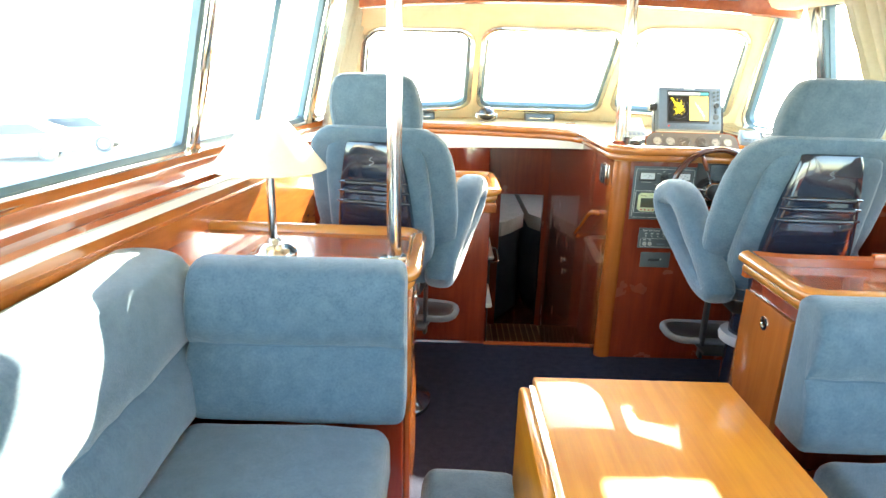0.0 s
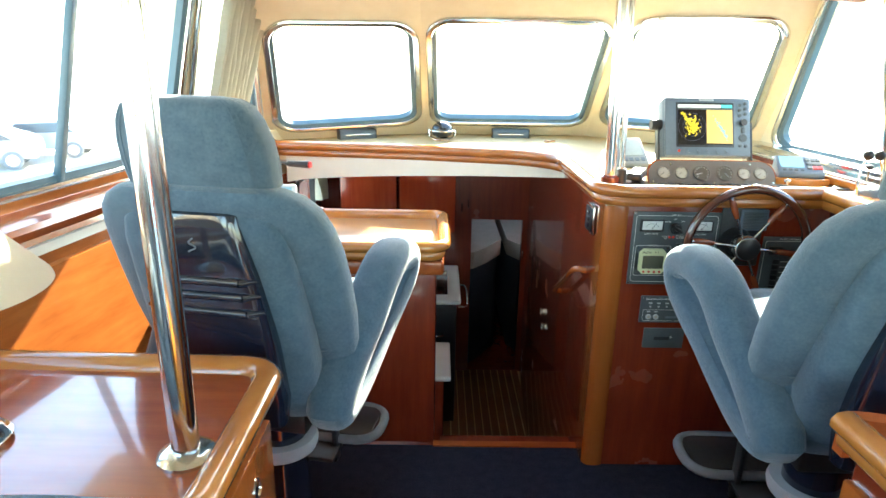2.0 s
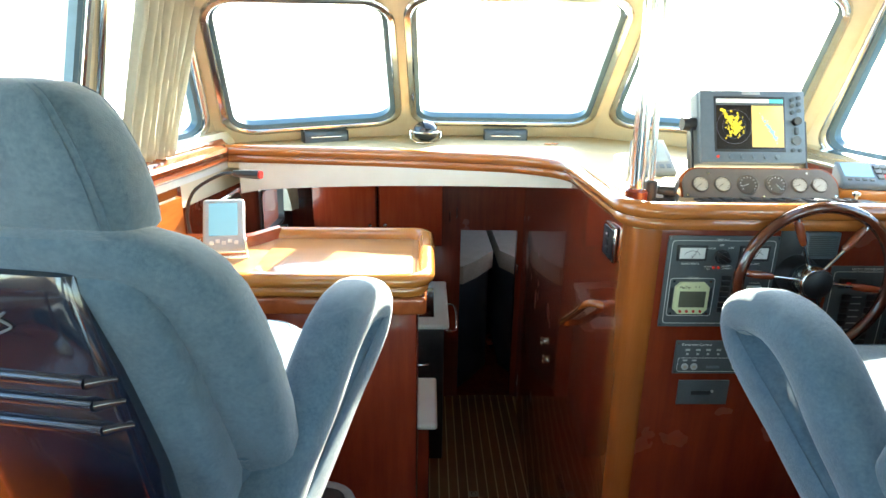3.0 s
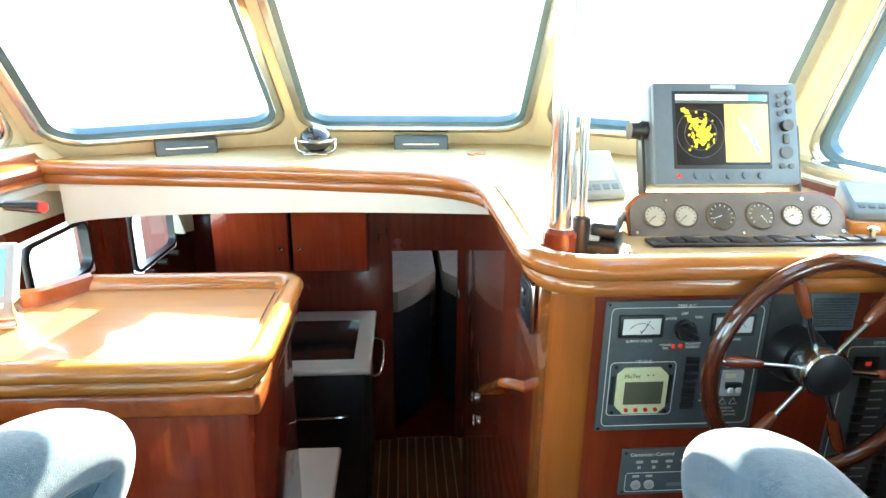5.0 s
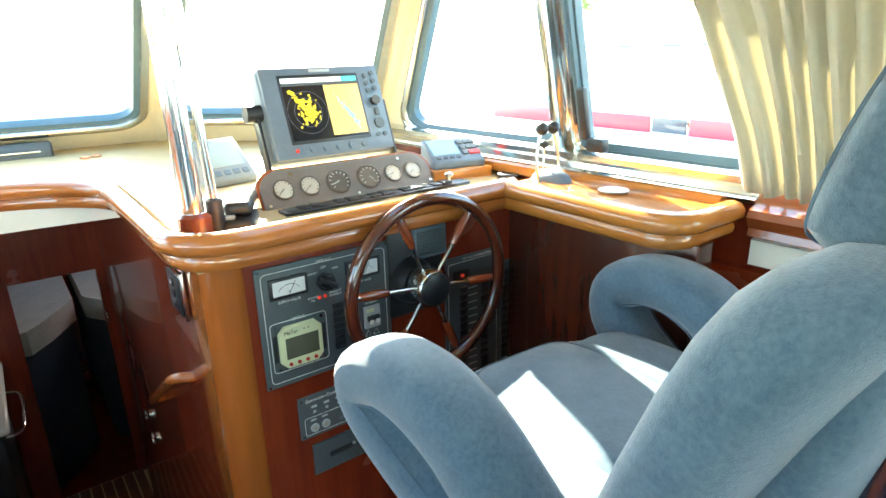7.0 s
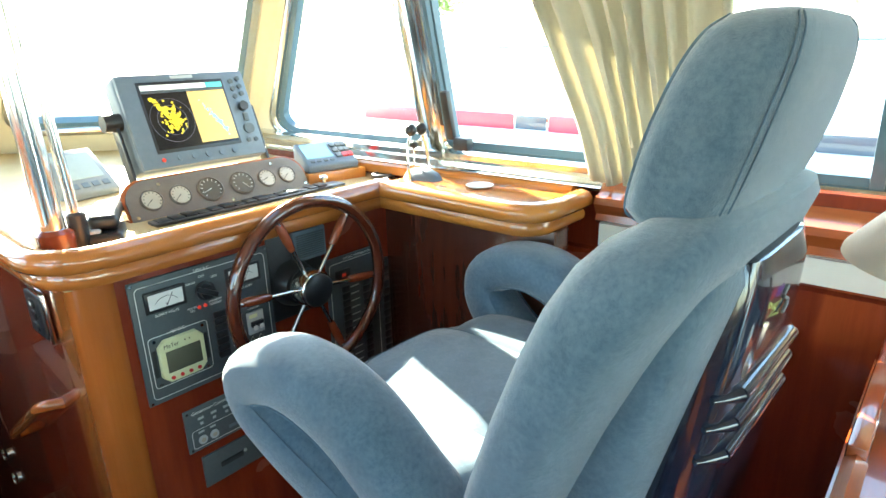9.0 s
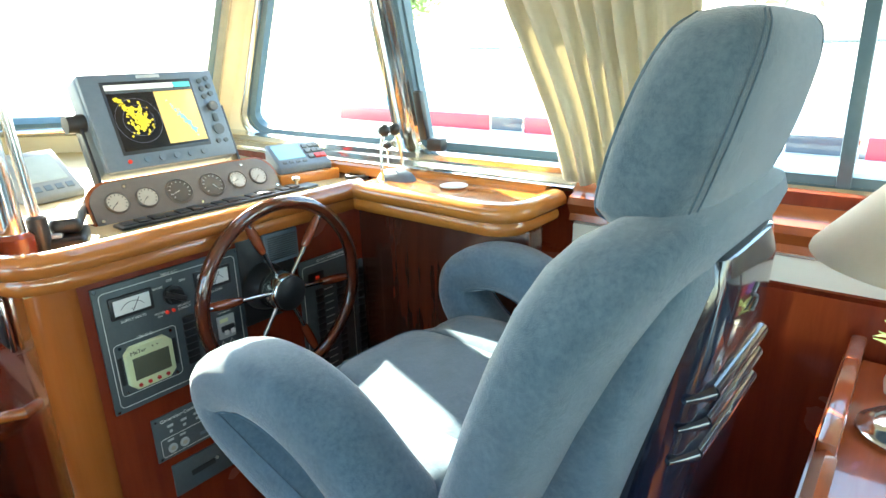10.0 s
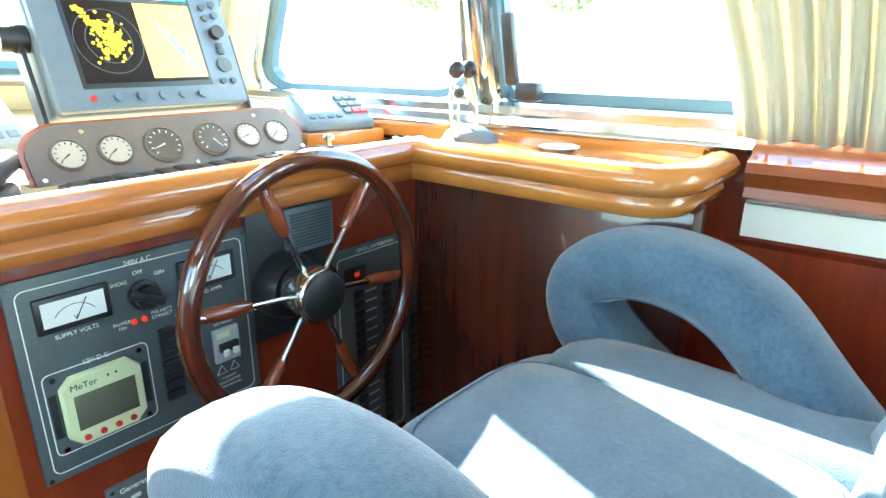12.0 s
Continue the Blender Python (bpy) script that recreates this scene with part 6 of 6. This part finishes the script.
rings(bm, loops)
part("cloth", bm, M["curtain"], c)
# small steel fittings on the bulkheads
for k, (x, y, z) in enumerate(((0.47, 5.30, 0.50), (0.52, 5.30, 0.53), (0.955, 5.27, 0.13))):
    c = thing("door_hook", (x, y, z), "small bright steel hook on the bulkhead", "hook", "steel hooks")
    part("hook", tube(bmesh.new(), smooth_path([(0, 0, 0.03), (0, -0.02, 0.02), (0, -0.025, -0.02), (0, -0.012, -0.035)], 5), 0.006, 8), M["chrome"], c)

# forward cabin door, stood open, and berths
c = thing("cabin_door", (1.03, 5.38, 0), "dark mahogany cabin door standing open", "door")
part("leaf", boxm(-0.02, 0.01, 0.0, 0.44, SOLE + 0.02, 0.06, 0.005), M["mahogany"], c)
part("handle", rod(bmesh.new(), (-0.02, 0.36, -0.16), (-0.055, 0.36, -0.16), 0.012, 14), M["chrome"], c)
for sg in (-1, 1):
    c = thing("berth", (0.865 + sg * 0.025, 0, 0), "cream quilted berth cushion in the dark forward cabin", "berth", "forward berths")
    bm = bmesh.new()
    o = [(0.002, 7.2), (0.002, 5.78), (0.15, 5.53), (0.26, 5.39), (0.58, 5.39), (0.58, 7.2)]
    rings(bm, [[Vector((sg * x, y, z)) for x, y in o] for z in (-0.04, 0.0, 0.09, 0.10)])
    part("mattress", bm, M["linen"], c)
    bm = bmesh.new()
    rings(bm, [[Vector((sg * (x + 0.03), y + 0.02, z)) for x, y in o] for z in (SOLE, -0.04)])
    part("base", bm, M["dark_cloth"], c, "dark navy berth front")

# teak and holly sole
plank_x = [0.285 + 0.058 * i for i in range(12)]
for i, x in enumerate(plank_x):
    p_ = new("plank", mesh_of(boxm(0, 0.050, 3.0, 5.31, -0.006, 0.0, 0.0008, 1), "plank", M["teak"], 0))
    p_.location = (x, 0, SOLE)
    p_.parent = bpy.data.objects["sole_base"]
c = thing("sole_ring", (0.60, 4.20, SOLE), "small brass lifting ring let into the sole", "lifting ring")
part("plate", boxm(-0.03, 0.03, -0.022, 0.022, 0.0, 0.003, 0.001), M["dial_light"], c)
part("ring", tube(bmesh.new(), [Vector((0.014 * math.cos(a), 0.014 * math.sin(a), 0.004)) for a in [2 * math.pi * i / 18 for i in range(18)]], 0.002, 6, True), M["chrome"], c)
bm = bmesh.new()
for i, (y, z) in enumerate(((2.985, -0.05), (3.10, -0.27), (3.22, -0.49), (3.34, -0.71))):
    box(bm, 0.31, 0.90, y, y + 0.12, SOLE, z if i else -0.05)
structure("stairs", bm, M["mahogany"], "steep varnished steps down to the galley")

# ---------- outside ----------
def rough_mat(name, a, b, sc, r=0.8):
    return mat(name, a, r, second=b, scale=sc, bump=0.3, bump_scale=sc * 6)


M["quay"] = rough_mat("pale_concrete", (0.42, 0.40, 0.37), (0.52, 0.50, 0.46), 0.6)
M["hull"] = mat("white_hull_paint", (0.76, 0.76, 0.74), 0.25, second=(0.82, 0.82, 0.80), scale=3)
M["redband"] = mat("red_hull_band", (0.42, 0.05, 0.07), 0.3, second=(0.46, 0.06, 0.08), scale=3)
M["green"] = rough_mat("tree_foliage", (0.08, 0.12, 0.05), (0.12, 0.17, 0.08), 3.0)
lets_light(M["green"], (0.36, 0.50, 0.22), 0.55)
# bark is paled so that trunks look washed out by glare
M["bark"] = rough_mat("glare_pale_bark", (0.42, 0.40, 0.36), (0.55, 0.53, 0.49), 8.0)
# car paint and glass are lightened: outdoor glare is put into their colour
M["carpaint"] = mat("glare_blue_car_paint", (0.30, 0.37, 0.44), 0.2, coat=0.8, second=(0.33, 0.40, 0.47), scale=2)
M["carpaint2"] = mat("glare_grey_car_paint", (0.40, 0.42, 0.43), 0.2, coat=0.8, second=(0.44, 0.46, 0.47), scale=2)
M["carglass"] = mat("car_glass", (0.07, 0.085, 0.10), 0.08, second=(0.09, 0.105, 0.12), scale=2)
M["water"] = mat("harbour_water", (0.03, 0.05, 0.05), 0.08, second=(0.04, 0.065, 0.06), scale=1.5, bump=0.3, bump_scale=3)

GROUND = -2.3
bm = bmesh.new()
slab(bm, [(-1500, -1500), (1500, -1500), (1500, 1500), (-1500, 1500)], GROUND - 0.5, GROUND)
structure("ground", bm, M["quay"], "pale sunlit concrete quay reaching to the horizon")
bm = bmesh.new()
slab(bm, [(-6, -60), (16, -60), (16, 40), (-6, 40)], GROUND + 0.004, GROUND + 0.02)
structure("water", bm, M["water"], "dark harbour water around the boats")
# own foredeck
bm = bmesh.new()
o = [(-1.15, -1.8), (-1.15, 3.9), (-1.0, 5.5), (-0.4, 8.0), (0.55, 9.6), (1.6, 8.0), (2.15, 5.5), (2.25, 3.9), (2.25, -1.8)]
sc = lambda k, z: [Vector((0.55 + (x - 0.55) * k, y if y < 4 else 4 + (y - 4) * k, z)) for x, y in o]
rings(bm, [sc(0.9, GROUND), sc(1.0, 0.25), sc(0.95, 0.25), sc(0.86, GROUND)], closed=False)
o2 = [(-0.80, 4.08), (-0.7, 5.4), (-0.45, 7.5), (0.55, 8.0), (1.55, 7.5), (1.9, 5.4), (2.0, 3.78), (1.16, 4.38), (0.2, 4.38)]
structure("foredeck_hull", bm, M["hull"], "white hull and side decks of the boat")
bm = bmesh.new()
rings(bm, [[Vector((x, y, 1.105)) for x, y in o2], [Vector((0.55 + (x - 0.55) * 0.97, 4.3 + (y - 4.3) * 0.97, 1.16)) for x, y in o2]])
structure("coachroof", bm, M["hull"], "white coachroof ahead of the windscreen")
c = thing("foredeck_mast", (0.12, 6.6, 1.16), "slim white signal mast with stays on the foredeck", "mast")
part("pole", rod(bmesh.new(), (0, 0, 0), (0, 0, 2.2), 0.02, 12), M["rubber"], c)
part("fitting", boxm(-0.06, 0.06, -0.03, 0.03, 0.92, 0.98, 0.01), M["dial_light"], c)
for dx in (-0.5, 0.5):
    part("stay", rod(bmesh.new(), (0, 0, 1.0), (dx * 0.6, 0.1, 1.9), 0.006, 6), M["rubber"], c)

# boat moored alongside
c = thing("moored_boat", (6.0, 0, 0), "white motor boat with a red band moored alongside", "boat")
bm = bmesh.new()
loops = []
for y, w_ in ((-6, 1.5), (-3, 1.7), (2, 1.8), (6, 1.7), (9, 1.2), (11.5, 0.4)):
    loops.append([Vector((1.8 - w_, y, 0.62)), Vector((1.8 - w_ + 0.25, y, GROUND)), Vector((1.8 + w_ - 0.25, y, GROUND)), Vector((1.8 + w_, y, 0.62))])
rings(bm, loops)
part("hull", bm, M["hull"], c)
bm = bmesh.new()
box(bm, 0.28, 3.3, -5, 8.0, 0.60, 1.08, 0.10, 3)
part("cabin", bm, M["hull"], c)
for y0, y1 in ((-5, -0.4), (0.2, 2.0), (2.6, 5.07), (5.53, 8.0)):
    part("red_band", boxm(0.262, 0.285, y0, y1, 0.62, 0.79, 0.004), M["redband"], c, "red painted band")
for y0 in (5.10, 2.06, -0.34):
    wd = 0.41 if y0 > 3 else 0.5
    f_ = part("window", boxm(0.258, 0.29, y0, y0 + wd, 0.63, 0.78, 0.03, 3), M["carglass"], c, "dark rounded window")
    part("window_frame", boxm(0.266, 0.282, y0 - 0.02, y0 + wd + 0.02, 0.61, 0.80, 0.03, 3), M["chrome"], f_)
part("rail", rod(bmesh.new(), (0.45, -5, 1.5), (0.45, 8, 1.5), 0.02, 8), M["chrome"], c)
for i in range(14):
    part("stanchion", rod(bmesh.new(), (0.45, -5 + i, 1.0), (0.45, -5 + i, 1.5), 0.012, 8), M["chrome"], c)


def tree(loc, h, r, seed):
    c = thing("tree", loc, "broad green tree beyond the moorings", "tree", "quayside trees")
    rnd = random.Random(seed)
    bm = bmesh.new()
    tube(bm, smooth_path([(0, 0, 0), (0.1, 0.05, h * 0.25), (0, 0.1, h * 0.55), (0.15, 0, h * 0.8)], 4), 0.28, 10, taper=lambda f: 1 - 0.75 * f)
    for i in range(6):
        a = i * 1.05
        z = h * (0.3 + 0.08 * i)
        tube(bm, smooth_path([(0, 0, z), (r * 0.4 * math.cos(a), r * 0.4 * math.sin(a), z + h * 0.1), (r * 0.75 * math.cos(a), r * 0.75 * math.sin(a), z + h * 0.2)], 3), 0.10, 6, taper=lambda f: 1 - 0.7 * f)
    part("trunk", bm, M["bark"], c)
    verts, faces = [], []
    for i in range(5200):
        d = Vector((rnd.gauss(0, 1), rnd.gauss(0, 1), rnd.gauss(0, 1))).normalized()
        k = 0.75 + 0.35 * noise.noise(d * 2.3 + Vector((seed, 0, 0)))
        p = Vector((d.x * r * k, d.y * r * k, h * 0.72 + d.z * h * 0.32 * k))
        q_ = rnd.uniform(0.55, 1.0)
        p = Vector((p.x * q_, p.y * q_, h * 0.7 + (p.z - h * 0.7) * q_))
        u = Vector((rnd.gauss(0, 1), rnd.gauss(0, 1), rnd.gauss(0, 1))).normalized() * rnd.uniform(0.12, 0.26)
        v = u.orthogonal().normalized() * u.length * 0.6
        n0 = len(verts)
        verts += [p - u, p + v, p + u, p - v]
        faces.append((n0, n0 + 1, n0 + 2, n0 + 3))
    me = bpy.data.meshes.new("crown")
    me.from_pydata([tuple(v) for v in verts], [], faces)
    me.materials.append(M["green"])
    ob = new("crown", me)
    ob.parent = c
    return c


for k, (x, y, h, r) in enumerate(((26, 16, 11, 4.2), (29, 27, 11.5, 4.2), (30, 7, 11, 4.5))):
    tree((x, y, GROUND), h, r, k + 2)


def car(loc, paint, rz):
    c = thing("car", loc, "car parked on the sunlit quay, its paint paled by glare", "car", "parked cars", rz)
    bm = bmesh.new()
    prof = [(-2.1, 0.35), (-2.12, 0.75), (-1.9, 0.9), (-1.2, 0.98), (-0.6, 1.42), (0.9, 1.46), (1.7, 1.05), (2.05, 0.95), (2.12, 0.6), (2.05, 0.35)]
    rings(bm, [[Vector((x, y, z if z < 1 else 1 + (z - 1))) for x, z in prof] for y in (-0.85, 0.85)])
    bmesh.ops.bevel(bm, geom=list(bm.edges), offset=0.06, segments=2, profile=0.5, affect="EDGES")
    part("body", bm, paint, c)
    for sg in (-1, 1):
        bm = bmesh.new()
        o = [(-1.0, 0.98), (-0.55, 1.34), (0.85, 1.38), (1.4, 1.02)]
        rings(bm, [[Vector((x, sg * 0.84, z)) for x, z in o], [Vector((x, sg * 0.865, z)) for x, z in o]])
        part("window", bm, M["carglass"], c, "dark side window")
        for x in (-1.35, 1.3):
            # grey rubber puts the washed-out glare into the tyre colour
            wl = part("wheel", rod(bmesh.new(), (x, sg * 0.70, 0.32), (x, sg * 0.88, 0.32), 0.32, 24), M["rubber"], c, "tyre greyed to look washed out by glare")
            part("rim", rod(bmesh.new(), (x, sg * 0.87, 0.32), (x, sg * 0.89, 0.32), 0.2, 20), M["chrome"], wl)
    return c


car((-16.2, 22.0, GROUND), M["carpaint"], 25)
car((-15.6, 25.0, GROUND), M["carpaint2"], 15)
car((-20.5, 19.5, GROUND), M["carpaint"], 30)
